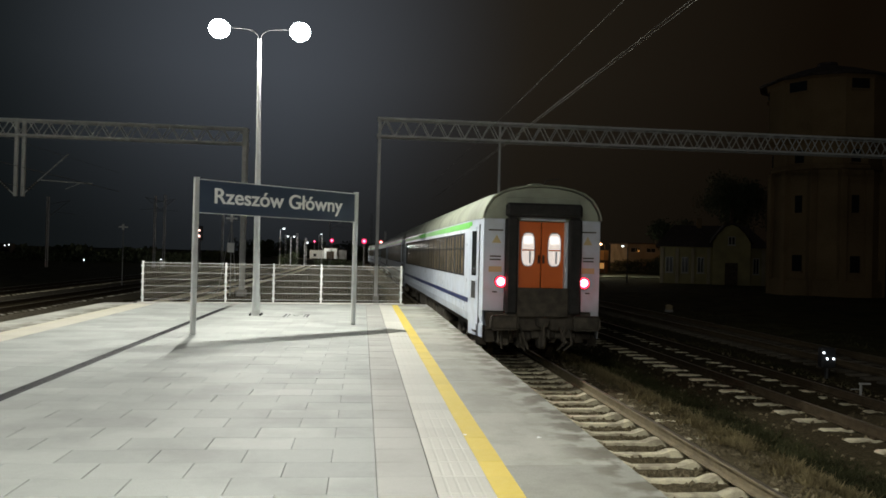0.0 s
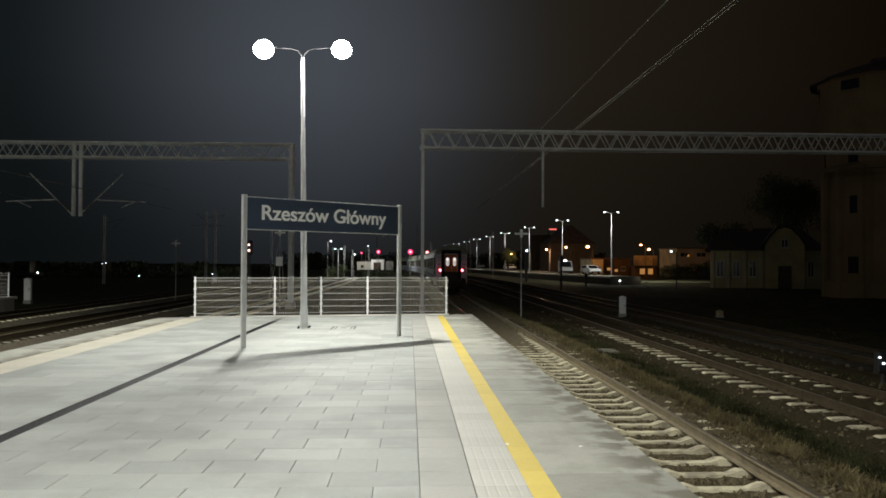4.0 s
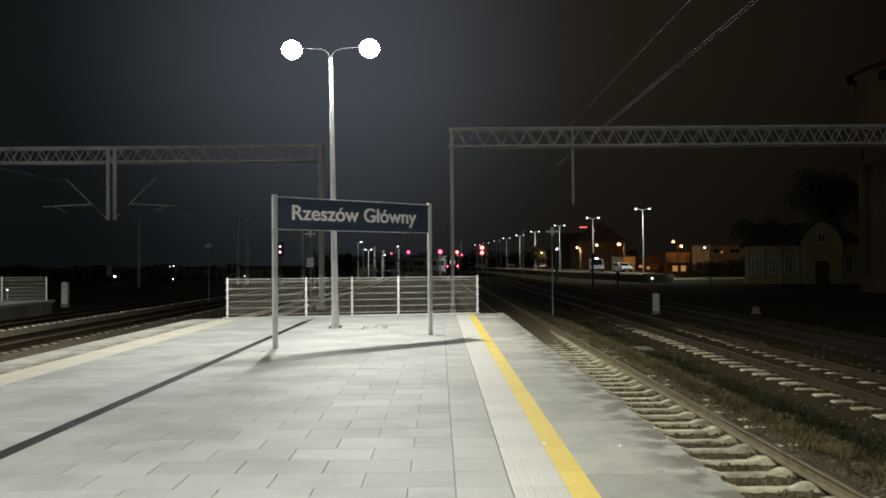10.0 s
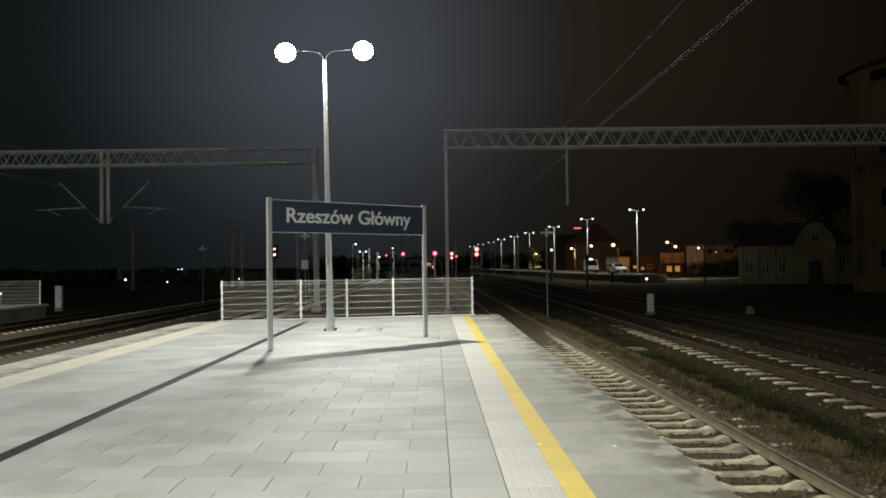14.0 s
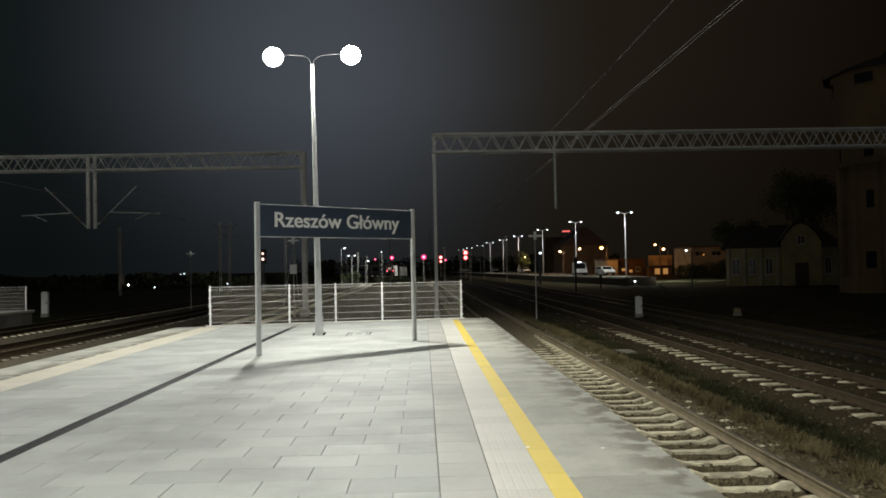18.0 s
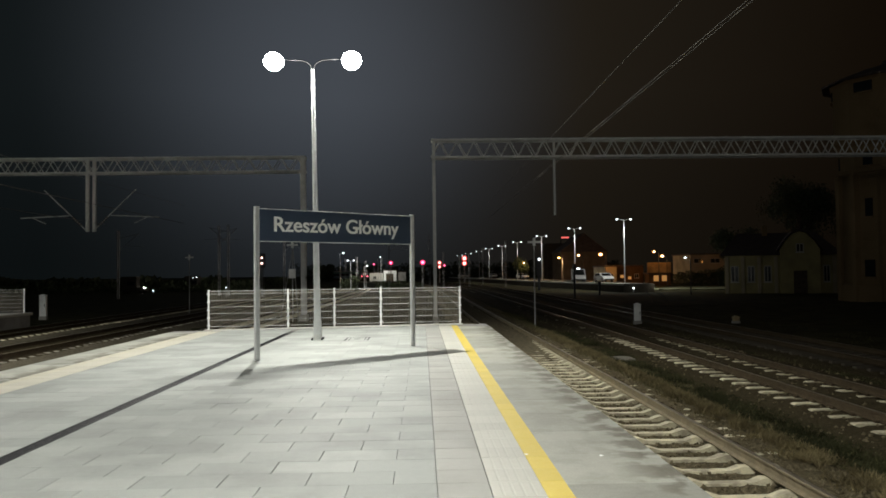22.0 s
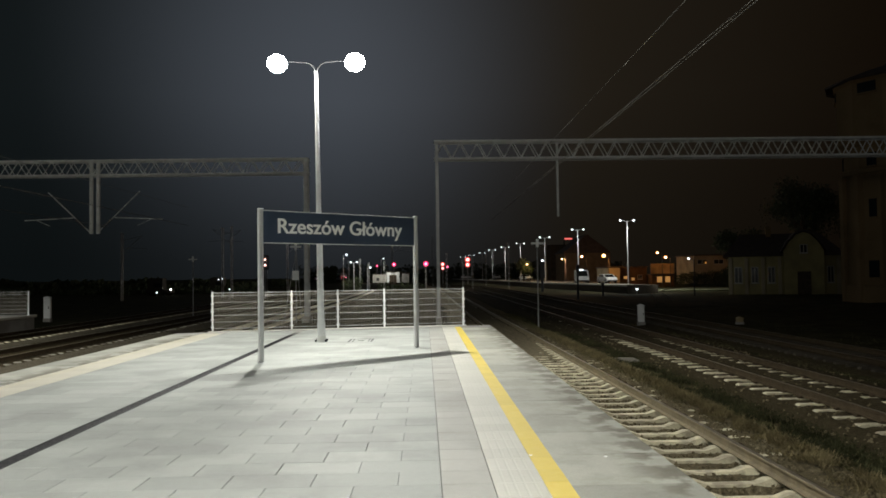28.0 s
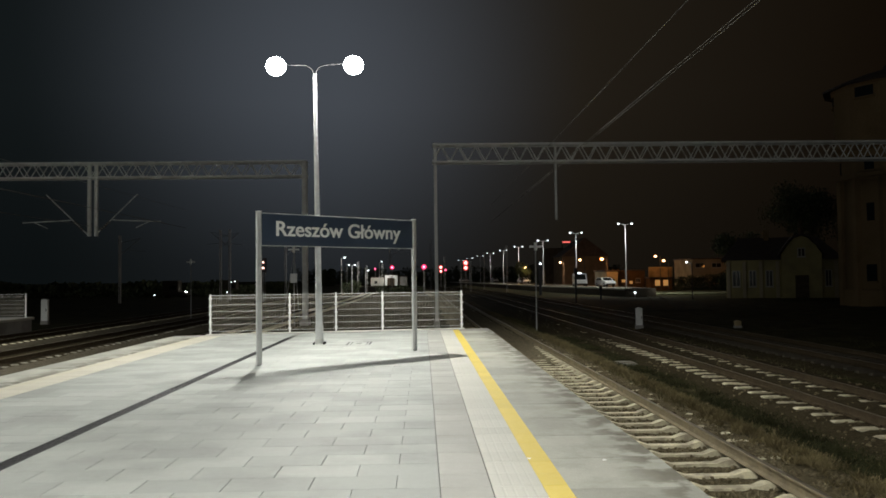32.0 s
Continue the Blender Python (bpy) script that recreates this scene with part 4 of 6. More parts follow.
            box(bm, -0.56, 0.56, min(d(0.05), d(0.1)), max(d(0.05), d(0.1)), 1.2, 3.25)
            part("end_door", bm, M_COACH, root)
        # buffers and coupling
        for k in (-1, 1):
            bm = bmesh.new()
            tube(bm, (k * 0.875, d(0.1), 1.06), (k * 0.875, d(-0.42), 1.06), 0.09, n=12)
            buf = part("buffer", bm, M_UNDER, root, smooth=True)
            bm = bmesh.new()
            box(bm, k * 0.875 - 0.3, k * 0.875 + 0.3, min(d(-0.48), d(-0.42)), max(d(-0.48), d(-0.42)), 0.9, 1.22, 0.06)
            part("buffer_head", bm, M_UNDER, buf)
        bm = bmesh.new()
        box(bm, -1.2, 1.2, min(d(0.0), d(0.25)), max(d(0.0), d(0.25)), 0.85, 1.26, 0.03)
        part("buffer_beam", bm, M_UNDER, root)
        bm = bmesh.new()
        box(bm, -0.12, 0.12, min(d(-0.3), d(0)), max(d(-0.3), d(0)), 0.95, 1.15, 0.03)
        tube(bm, (0, d(-0.3), 1.05), (0, d(-0.34), 0.55), 0.035, n=8)
        part("coupling", bm, M_UNDER, root, "dark screw coupling", smooth=True)
        for k in (-0.45, 0.45, 0.62):
            bm = bmesh.new()
            tube(bm, (k, d(-0.02), 0.9), (k * 1.05, d(-0.2), 0.6), 0.028, n=7)
            tube(bm, (k * 1.05, d(-0.2), 0.6), (k * 0.8, d(-0.12), 0.45), 0.028, n=7)
            part("hose", bm, M_UNDER, root, smooth=True)
    # grimy gear hanging under both ends
    r = random.Random(9)
    for e, s in ((0.0, 1),):
        for i in range(16):
            bm = bmesh.new()
            x = -1.15 + 2.3 * (i + 0.5) / 16
            w, h = r.uniform(0.06, 0.16), r.uniform(0.2, 0.5)
            y0 = e + s * r.uniform(0.02, 0.3)
            box(bm, x - w, x + w, min(y0, y0 + s * 0.3), max(y0, y0 + s * 0.3), 0.9 - h, 0.95 + r.uniform(0, 0.12), 0.03)
            part("brake_gear", bm, M_UNDER, root, "grimy brown brake gear")
        for i in range(7):
            x = r.uniform(-1.0, 1.0)
            bm = bmesh.new()
            tube(bm, (x, e - s * 0.05, 0.95), (x + r.uniform(-0.15, 0.15), e - s * r.uniform(0.1, 0.25), r.uniform(0.45, 0.7)), 0.03, n=7)
            part("pipe", bm, M_UNDER, root)
    bm = bmesh.new()
    tube(bm, (0.15, 0.6, 3.93), (0.2, 0.6, 4.14), 0.015, n=6)
    tube(bm, (0.2, 0.6, 4.14), (0.5, 0.6, 4.2), 0.012, n=6)
    part("aerial", bm, M_RUBBER, roof)
    # underframe and bogies
    bm = bmesh.new()
    box(bm, -1.25, 1.25, 0.2, COACH_L - 0.2, 0.8, 1.0)
    part("underframe", bm, M_UNDER, root)
    for y0, y1 in ((7.2, 9.6), (10.2, 12.4), (13.4, 16.0)):
        for s in (-1, 1):
            bm = bmesh.new()
            box(bm, s * 0.95 - 0.28, s * 0.95 + 0.28, y0, y1, 0.4, 0.85, 0.03)
            part("equipment_box", bm, M_UNDER, root)
    for yb in (3.6, COACH_L - 3.6):
        bm = bmesh.new()
        for s in (-1, 1):
            box(bm, s * 1.0 - 0.07, s * 1.0 + 0.07, yb - 1.6, yb + 1.6, 0.5, 0.72, 0.03)
            for dy in (-1.25, 1.25):
                box(bm, s * 1.0 - 0.1, s * 1.0 + 0.1, yb + dy - 0.18, yb + dy + 0.18, 0.32, 0.62, 0.04)
            for dy in (-0.35, 0.35):
                tube(bm, (s * 1.0, yb + dy, 0.45), (s * 1.0, yb + dy, 0.82), 0.12, n=10)
        box(bm, -1.0, 1.0, yb - 0.3, yb + 0.3, 0.5, 0.78, 0.03)
        bogie = part("bogie", bm, M_UNDER, root)
        for dy in (-1.25, 1.25):
            for s in (-1, 1):
                bm = bmesh.new()
                tube(bm, (s * 0.69, yb + dy, 0.46), (s * 0.8, yb + dy, 0.46), 0.46, n=24)
                tube(bm, (s * 0.66, yb + dy, 0.46), (s * 0.69, yb + dy, 0.46), 0.49, n=24)
                part("wheel", bm, M_RUST, bogie, smooth=True)
    for yd in (0.32, COACH_L - 1.0):
        for s in (-1, 1):
            bm = bmesh.new()
            for z in (0.5, 0.78):
                box(bm, s * 1.25 - 0.13, s * 1.25 + 0.13, yd, yd + 0.68, z, z + 0.03)
            for yy in (yd, yd + 0.66):
                box(bm, s * 1.25 - 0.1, s * 1.25 + 0.1, yy, yy + 0.02, 0.5, 0.95)
            part("door_steps", bm, M_UNDER, root)
    return root


tail = coach()
tail["label"] = "grey tail coach of a departing train with orange doors"
COACHES = [tail] + [copy_thing(tail, pose(0, 0, 0)) for i in range(4)]
for i, c in enumerate(COACHES[1:]):
    c["label"] = "light grey passenger coach ahead in the departing train"


TAIL = ((0, 16.08), (0.5, 21.8), (1, 27.55), (2, 39.0), (3, 50.8), (4, 63.2), (6, 89.6), (8, 115.3), (10, 141), (12, 165.5), (14, 189), (16, 212),
        (18, 234), (20, 255.5), (22, 276), (24, 296), (26, 316), (28, 335.5), (30, 355), (32, 374))


def on_track(y):
    return T1 + first_bend(y)

# ---- small trackside things ----
M_CABINET = material("pale_plastic_cabinet", (0.78, 0.79, 0.77), 0.5, spread=0.08, scale=5, fine=0.05)
M_WOODPOST = material("grey_post", (0.30, 0.30, 0.29), 0.7, spread=0.15, scale=4, bump=0.2)
M_SIGNAL = material("black_signal_board", (0.02, 0.02, 0.022), 0.6, spread=0.2, scale=5)


M_BEIGE = material("beige_enamel", (0.36, 0.28, 0.15), 0.6, spread=0.15, scale=6, fine=0.08)


def cabinet(x, y, z, h, w, label, paint=M_CABINET):
    root = thing("trackside_cabinet", label, "cabinet", "trackside cabinets", at=pose(x, y, z))
    bm = bmesh.new()
    box(bm, -w / 2, w / 2, -0.12, 0.12, 0.12, h, 0.02)
    body = part("body", bm, paint, root)
    bm = bmesh.new()
    extrude_poly(bm, [(-w / 2 - 0.02, h), (w / 2 + 0.02, h), (w / 2 + 0.02, h + 0.02), (0, h + 0.1), (-w / 2 - 0.02, h + 0.02)], -0.15, 0.15)
    part("lid", bm, paint, root)
    bm = bmesh.new()
    box(bm, -w / 2 - 0.03, w / 2 + 0.03, -0.16, 0.16, -0.3, 0.12, 0.02)
    part("plinth", bm, M_CONC, root)
    bm = bmesh.new()
    box(bm, w * 0.25, w * 0.33, -0.14, -0.12, h * 0.5, h * 0.62, 0.004)
    part("handle", bm, M_DARK, body)


cabinet(11.14, 39.2, GROUND + 0.1, 0.94, 0.31, "white plastic trackside cabinet standing in the weeds")
cabinet(-25.3, 52.0, GROUND + 0.12, 1.5, 0.44, "tall pale grey equipment cabinet beside the tracks")
cabinet(16.35, 39.4, GROUND, 0.3, 0.3, "low beige marker box beside a side track", M_BEIGE)


def cross_post(x, y, h, label, box_at=None):
    root = thing("track_marker", label, "track sign", "cross markers", at=pose(x, y, GROUND))
    bm = bmesh.new()
    tube(bm, (0, 0, -0.3), (0, 0, h), 0.035, 0.03, n=8)
    part("post", bm, M_WOODPOST, root, smooth=True)
    bm = bmesh.new()
    box(bm, -0.32, 0.32, -0.05, -0.03, h - 0.14, h - 0.04, 0.004)
    part("crossbar", bm, M_CABINET, root)
    bm = bmesh.new()
    box(bm, -0.07, 0.07, -0.056, -0.034, h - 0.28, h + 0.12, 0.004)
    part("upright_plate", bm, M_CABINET, root)
    if box_at:
        bm = bmesh.new()
        box(bm, -0.2, 0.2, -0.16, -0.04, box_at, box_at + 0.55, 0.02)
        part("junction_box", bm, M_CABINET, root, "grey junction box")
        for dx in (-0.75, 0.35):
            bm = bmesh.new()
            tube(bm, (dx, 0, 0.0), (0.02, 0, box_at + 1.8), 0.02, n=6)
            part("stay", bm, M_WOODPOST, root)


cross_post(5.75, 38.6, 4.4, "thin grey post with a white cross plate between two tracks")
cross_post(-17.1, 57.0, 4.28, "thin post with a small white cross plate")
cross_post(-7.62, 45.6, 4.66, "stayed post with a cross plate and a junction box", 2.6)

# dwarf shunting signal with three white lights
dw = thing("dwarf_signal", "low black shunting signal with three small white lights", "signal", at=pose(11.05, 17.0, GROUND))
bm = bmesh.new()
box(bm, -0.18, 0.18, 0.0, 0.2, 0.3, 0.78, 0.03)
hd = part("signal_board", bm, M_SIGNAL, dw)
for dx, dz in ((-0.06, 0.52), (0.1, 0.52), (-0.15, 0.66)):
    bm = bmesh.new()
    tube(bm, (dx, -0.03, dz), (dx, 0.0, dz), 0.023, n=10)
    part("signal_light", bm, M_FARBOWL, hd, "small white light")
bm = bmesh.new()
tube(bm, (0, 0.1, -0.2), (0, 0.1, 0.32), 0.05, n=8)
part("stand", bm, M_SIGNAL, dw)
bar = thing("point_marker", "white painted marker bar low beside the rails", "track sign", at=pose(10.0, 14.3, GROUND))
bm = bmesh.new()
box(bm, -0.05, 0.2, -0.02, 0.02, 0.36, 0.4, 0.008)
part("plate", bm, M_WOODPOST, bar)
bm = bmesh.new()
box(bm, -0.03, 0.01, -0.02, 0.02, -0.1, 0.36, 0.008)
box(bm, -0.22, -0.03, -0.02, 0.02, 0.26, 0.28, 0.008)
part("bracket", bm, M_WOODPOST, bar)

# concrete cover slab lying between the tracks
bm = bmesh.new()
box(bm, 5.75, 6.5, 23.0, 23.8, GROUND - 0.1, GROUND + 0.12, 0.02)
solid("cover_slab", bm, M_GREYSLEEPER, "flat concrete cover slab lying between the tracks", "slab")

# weeds between the tracks: dry tufts on the shoulder, dark grass beyond
M_GREENGRASS = material("dark_green_grass", (0.034, 0.035, 0.016), 0.9, spread=0.5, scale=1.6)
M_TUFT = material("withered_tufts", (0.145, 0.118, 0.062), 0.9, spread=0.45, scale=2.5)


def verge(x):
    """Height of the ground beside the first track."""
    return SLEEPER + 0.035 - max(0.0, x - T1 - 1.5) * 0.22 if x < T1 + 2.2 else GROUND + 0.02


def blades(name, label, mat, seed, count, y0, y1, low, high, place):
    """Grass blades, each a tapered strip; place(r, y) gives x, or None for a bare spot."""
    r = random.Random(seed)
    vs, fs = [], []
    for i in range(count):
        y = y0 + (y1 - y0) * r.random() ** 1.5
        x = place(r, y)
        if x is None:
            continue
        h, a, w = r.uniform(low, high), r.uniform(0, 6.28), r.uniform(0.004, 0.012)
        lean = Vector((r.uniform(-0.1, 0.1), r.uniform(-0.1, 0.1), h))
        p = Vector((x + bend(y), y, verge(x)))
        d = Vector((math.cos(a) * w, math.sin(a) * w, 0))
        b = len(vs)
        vs += [p - d, p + d, p + lean + d * 0.3, p + lean - d * 0.3]
        fs.append((b, b + 1, b + 2, b + 3))
    tagged(raw(name, vs, fs, mat), label, "weeds", kind="stuff")


def bare(x, y, seed, least):
    return noise.noise(Vector((x * 0.9, y * 0.5, seed))) < least


def mixed_place(r, y):
    zone = r.random()
    x = r.uniform(5.0, 6.9) if zone < 0.6 else r.uniform(10.6, 11.7) if zone < 0.85 else r.uniform(14.5, 19)
    return None if bare(x, y, 7, -0.15) else x


def tuft_place(r, y):
    x = 5.4 + r.gauss(0, 0.2) + 0.12 * noise.noise(Vector((0, y * 0.8, 2)))
    return None if x < 4.9 or noise.noise(Vector((x * 3.1, y * 2.3, 13))) < -0.05 else x


def grass_place(r, y):
    x = r.uniform(5.6, 7.15)
    return None if bare(x, y, 19, -0.42) or x < 5.78 + 0.25 * noise.noise(Vector((0, y * 0.7, 5))) else x


blades("dry_weeds", "sparse dry weeds along the ballast", M_GRASS, 21, 26000, 6, 50, 0.025, 0.1, mixed_place)
blades("withered_tufts", "withered brown weed tufts beside the rail", M_TUFT, 22, 34000, 5, 34, 0.03, 0.13, tuft_place)
blades("dark_grass", "low dark green grass between the two tracks", M_GREENGRASS, 23, 64000, 6, 34, 0.03, 0.11, grass_place)

# loose pale gravel spilled beside the first track
r = random.Random(77)
vs, fs = [], []
for i in range(1800):
    y = 6 + 26 * r.random() ** 1.4
    x = T1 + 0.95 + abs(r.gauss(0, 0.55))
    if x > T1 + 2.4 or noise.noise(Vector((x * 1.1, y * 0.6, 11))) < -0.05:
        continue
    z = SLEEPER + 0.012 - max(0.0, x - T1 - 1.5) * 0.22
    h = r.uniform(0.012, 0.032)
    q = Euler((r.uniform(0, 6), r.uniform(0, 6), r.uniform(0, 6))).to_matrix()
    b = len(vs)
    vs += [Vector((x, y, z)) + q @ Vector(p) * h for p in ((0, 0, 1), (1, 0, 0.1), (0.1, 0.9, 0), (-0.9, 0.1, 0.2), (0, -1, 0), (0.1, 0, -0.8))]
    fs += [(b, b + 1, b + 2), (b, b + 2, b + 3), (b, b + 3, b + 4), (b, b + 4, b + 1), (b + 5, b + 2, b + 1), (b + 5, b + 3, b + 2), (b + 5, b + 4, b + 3), (b + 5, b + 1, b + 4)]
tagged(raw("loose_gravel", vs, fs, M_STONE), "loose pale gravel beside the rail", "gravel", kind="stuff")

# ---- opposite platform ----
OP_X, OP_Y, OP_Z = -20.9, 41.8, -0.17
op = thing("opposite_platform", "concrete platform across the tracks with a worn pale edge", "platform", kind="structure")
bm = bmesh.new()
box(bm, -31.0, OP_X - 0.15, -20, OP_Y, -1.3, OP_Z - 0.14)
part("platform_body", bm, M_CONC, op)
for i in range(24):
    bm = bmesh.new()
    box(bm, OP_X - 1.0, OP_X, OP_Y - 1.0 - i * 1.0, OP_Y - 0.005 - i * 1.0, OP_Z - 0.14, OP_Z, 0.012)
    part("edge_slab", bm, M_TACT, op)
bm = bmesh.new()
box(bm, OP_X - 1.0, OP_X, -20, OP_Y - 24.005, OP_Z - 0.14, OP_Z)
part("edge_paving", bm, M_TACT, op)
bm = bmesh.new()
box(bm, -31.0, OP_X - 1.005, -20, OP_Y - 0.005, OP_Z - 0.14, OP_Z)
part("paving", bm, M_SLAB, op)
fence([-31.0, -28.4, -25.9, -23.6, -21.2], OP_Y - 0.33, 1.235, "pale mesh fence across the opposite platform end", pose(0, 0, OP_Z))

# ---- signals ----


def signal_mast(x, y, head_z, lamps, label, side=0.0):
    """A mast with a black board; lamps are (offset z, material, radius, offset x)."""
    root = thing("railway_signal", label, "signal", "railway signals", at=pose(x, y, GROUND))
    hz = head_z - GROUND
    bm = bmesh.new()
    tube(bm, (side, 0.12, -0.3), (side, 0.12, hz + 0.3), 0.09, 0.07, n=8)
    part("mast", bm, M_WOODPOST, root, smooth=True)
    zs = [l[0] for l in lamps]
    bm = bmesh.new()
    box(bm, -0.4, 0.4, 0.0, 0.1, hz + min(zs) - 0.5, hz + max(zs) + 0.5, 0.04)
    board = part("signal_board", bm, M_SIGNAL, root)
    for dz, mat, rad, dx in lamps:
        # wide disc puts the coloured bloom round the small lens
        bm = bmesh.new()
        tube(bm, (dx, -0.1, hz + dz), (dx, -0.02, hz + dz), rad, n=14)
        light = part("signal_light", bm, mat, board)
        bm = bmesh.new()
        tube(bm, (dx, -0.16, hz + dz), (dx, -0.1, hz + dz), rad * 0.5, n=12)
        part("lens", bm, M_REDCORE if mat is M_RED else M_PINKCORE, light)
    bm = bmesh.new()
    for i in range(14):
        box(bm, side - 0.2, side + 0.2, 0.2, 0.24, 0.4 + i * (hz - 0.6) / 14, 0.43 + i * (hz - 0.6) / 14)
    for s in (-0.2, 0.2):
        box(bm, side + s - 0.02, side + s + 0.02, 0.2, 0.24, 0.0, hz)
    part("ladder", bm, M_WOODPOST, root)


signal_mast(0.25, 152, 3.92, ((0.0, M_RED, 0.52, 0),), "signal mast showing a bright red light")
signal_mast(5.4, 230, 4.9, ((0.0, M_PINK, 0.62, 0), (-1.2, M_PINK, 0.5, 0), (-0.8, M_RED, 0.4, 1.4)), "signal mast showing pale red lights")
signal_mast(12.9, 230, 5.4, ((0.75, M_PINK, 0.8, 0), (-0.75, M_PINK, 0.75, 0)), "signal mast with two bright pale red lights")
signal_mast(-8.0, 200, 4.6, ((0.0, M_RED, 0.55, 0),), "distant signal showing a red light")
signal_mast(-18.6, 300, 5.6, ((0.0, M_RED, 0.4, 0),), "distant signal showing a small red light")
signal_mast(-18.62, 90, 3.4, ((0.35, M_PINKCORE, 0.1, 0), (-0.3, M_PINKCORE, 0.12, 0)), "signal with orange and pale lights beside the tracks")

# ---- far platform and its lamps ----


def far_lamp(height, label, mat, heads=2, reach=1.0, bulb=0.2, group="far lamps", steel=M_GALV):
    root = thing("street_lamp", label, "street lamp", group)
    bm = bmesh.new()
    tube(bm, (0, 0, -0.2), (0, 0, height), 0.09, 0.055, n=8)
    part("pole", bm, steel, root, smooth=True)
    for s in ((-1, 1) if heads == 2 else (-1,)):
        bm = bmesh.new()
        tube(bm, (0, 0, height - 0.05), (s * reach, 0, height + 0.2), 0.035, n=6)
        part("arm", bm, steel, root)
        bm = bmesh.new()
        box(bm, s * reach - 0.25, s * reach + 0.25, -0.12, 0.12, height + 0.2, height + 0.28, 0.03)
        head = part("lamp_head", bm, steel, root)
        # on sodium lamps this outer ball is the orange bloom, built as a shape
        bm = bmesh.new()
        ball(bm, (s * reach, 0, height + 0.12), bulb, 0.8, 10, 6)
        part("lit_bowl", bm, mat, head, "glowing lamp")
        if mat is M_SODIUMHALO:
            bm = bmesh.new()
            ball(bm, (s * reach, -bulb * 0.62, height + 0.1), bulb * 0.64, 0.8, 10, 6)
            part("lit_tube", bm, M_SODIUMCORE, head, "bright core of the lamp")
    return root


FAR_LAMPS = ((29.9, 112), (27.0, 134), (25.4, 161), (24.1, 192), (22.9, 217), (21.3, 241), (20.4, 271), (18.4, 300), (16.5, 330))
fl = far_lamp(9.2, "tall grey platform lamp with two lit heads", M_FARBOWL, 2, 1.0, 0.14)
for i, (x, y) in enumerate(FAR_LAMPS):
    ob = fl if i == 0 else copy_thing(fl, pose(0, 0, 0))
    ob.matrix_basis = pose(x, y, 0.0)
    if i < 6:
        down_lamp(x - 1.4, y - 1.4, 8.9, 2000, radius=0.3, cone=145)
        point_lamp(x - 0.8, y - 2.0, 8.6, 230, radius=0.2)
    if i == 0:    # its outer head lights the yard
        down_lamp(x + 1.0, y, 8.9, 2600, radius=0.3, cone=150)

fp = thing("far_platform", "long pale far platform lit by tall lamps", "platform", kind="structure")
edge = [(26.5, 100), (25.2, 118), (23.2, 134), (21.6, 161), (20.2, 192), (19.0, 217), (17.6, 241), (16.4, 271), (14.2, 305), (12.0, 340)]
vs, fs = [], []
for x, y in edge:
    xr = 30.6 if y < 140 else x + 9
    vs += [(x, y, 0.0), (xr, y, 0.0), (x, y, -1.3), (xr, y, -1.3)]
for j in range(len(edge) - 1):
    a, b = j * 4, j * 4 + 4
    fs += [(a, a + 1, b + 1, b), (a + 2, a, b, b + 2), (a + 1, a + 3, b + 3, b + 1)]
fs.append((0, 2, 3, 1))
raw("platform_body", vs, fs, M_OLDSLEEPER, fp)
vs, fs = [], []
for x, y in edge:
    vs += [(x - 0.05, y, 0.02), (x + 0.9, y, 0.02), (x - 0.05, y, -0.2), (x + 0.9, y, -0.2)]
for j in range(len(edge) - 1):
    a, b = j * 4, j * 4 + 4
    fs += [(a, a + 1, b + 1, b), (a + 2, a, b, b + 2)]
fs.append((0, 2, 3, 1))
raw("edge_strip", vs, fs, M_TACT, fp)
bm = bmesh.new()
ball(bm, (27.7, 99.5, -0.55), 0.14, 0.8)
beacon = thing("marker_lamp", "small white lamp at the platform end", "lamp")
part("lit_bowl", bm, M_FARBOWL, beacon)
bm = bmesh.new()
tube(bm, (27.7, 99.6, -1.2), (27.7, 99.6, -0.6), 0.06, n=8)
part("post", bm, M_WOODPOST, beacon)

# gravel yard behind the far platform
M_YARD = material("grassy_gravel", (0.21, 0.215, 0.135), 0.95, spread=0.3, scale=0.8, fine=0.2, bump=0.5, stain=(0.07, 0.085, 0.035), stain_scale=0.3, stain_amount=0.7)
bm = bmesh.new()
box(bm, 30, 75, 108, 128, GROUND - 0.1, GROUND + 0.14)
solid("gravel_yard", bm, M_YARD, "pale gravel yard behind the far platform", "yard", kind="structure")

# curved siding past the platform end
siding = thing("railway_track", "rusty siding curving away past the far platform end", "track", "railway tracks", kind="structure")
way = [Vector(p) for p in ((19.0, 60.0), (24.0, 77.0), (27.0, 88.0), (29.4, 97.3), (33.2, 109.0), (38.0, 120.0), (44.0, 131.0))]
for s_ in (-0.75, 0.75):
    bm = bmesh.new()
    for a, b in zip(way[:-1], way[1:]):
        n = Vector((b.y - a.y, a.x - b.x)).normalized() * s_
        tube(bm, (a.x + n.x, a.y + n.y, GROUND + 0.17), (b.x + n.x, b.y + n.y, GROUND + 0.17), 0.04, n=6)
    part("rail", bm, M_RUST, siding)

# sodium lamps
SODIUM_LAMPS = ((30.9, 150, 4.9, 0.3), (32.9, 140, 4.8, 0.36), (34.2, 190, 5.2, 0.25), (29.3, 190, 4.8, 0.28), (24.1, 180, 3.9, 0.25), (44.1, 144.2, 5.3, 0.28), (45.65, 144.2, 4.44, 0.32))
for i, (x, y, z, b) in enumerate(SODIUM_LAMPS):
    l = far_lamp(z - GROUND - 0.1, "street lamp with a warm orange glow", M_SODIUMHALO, 1, 0.9, b, "sodium lamps", M_WOODGREY)
    l.matrix_basis = pose(x + 0.9, y, GROUND)
point_lamp(32.4, 139.0, 4.4, 700, SODIUM, 0.3)
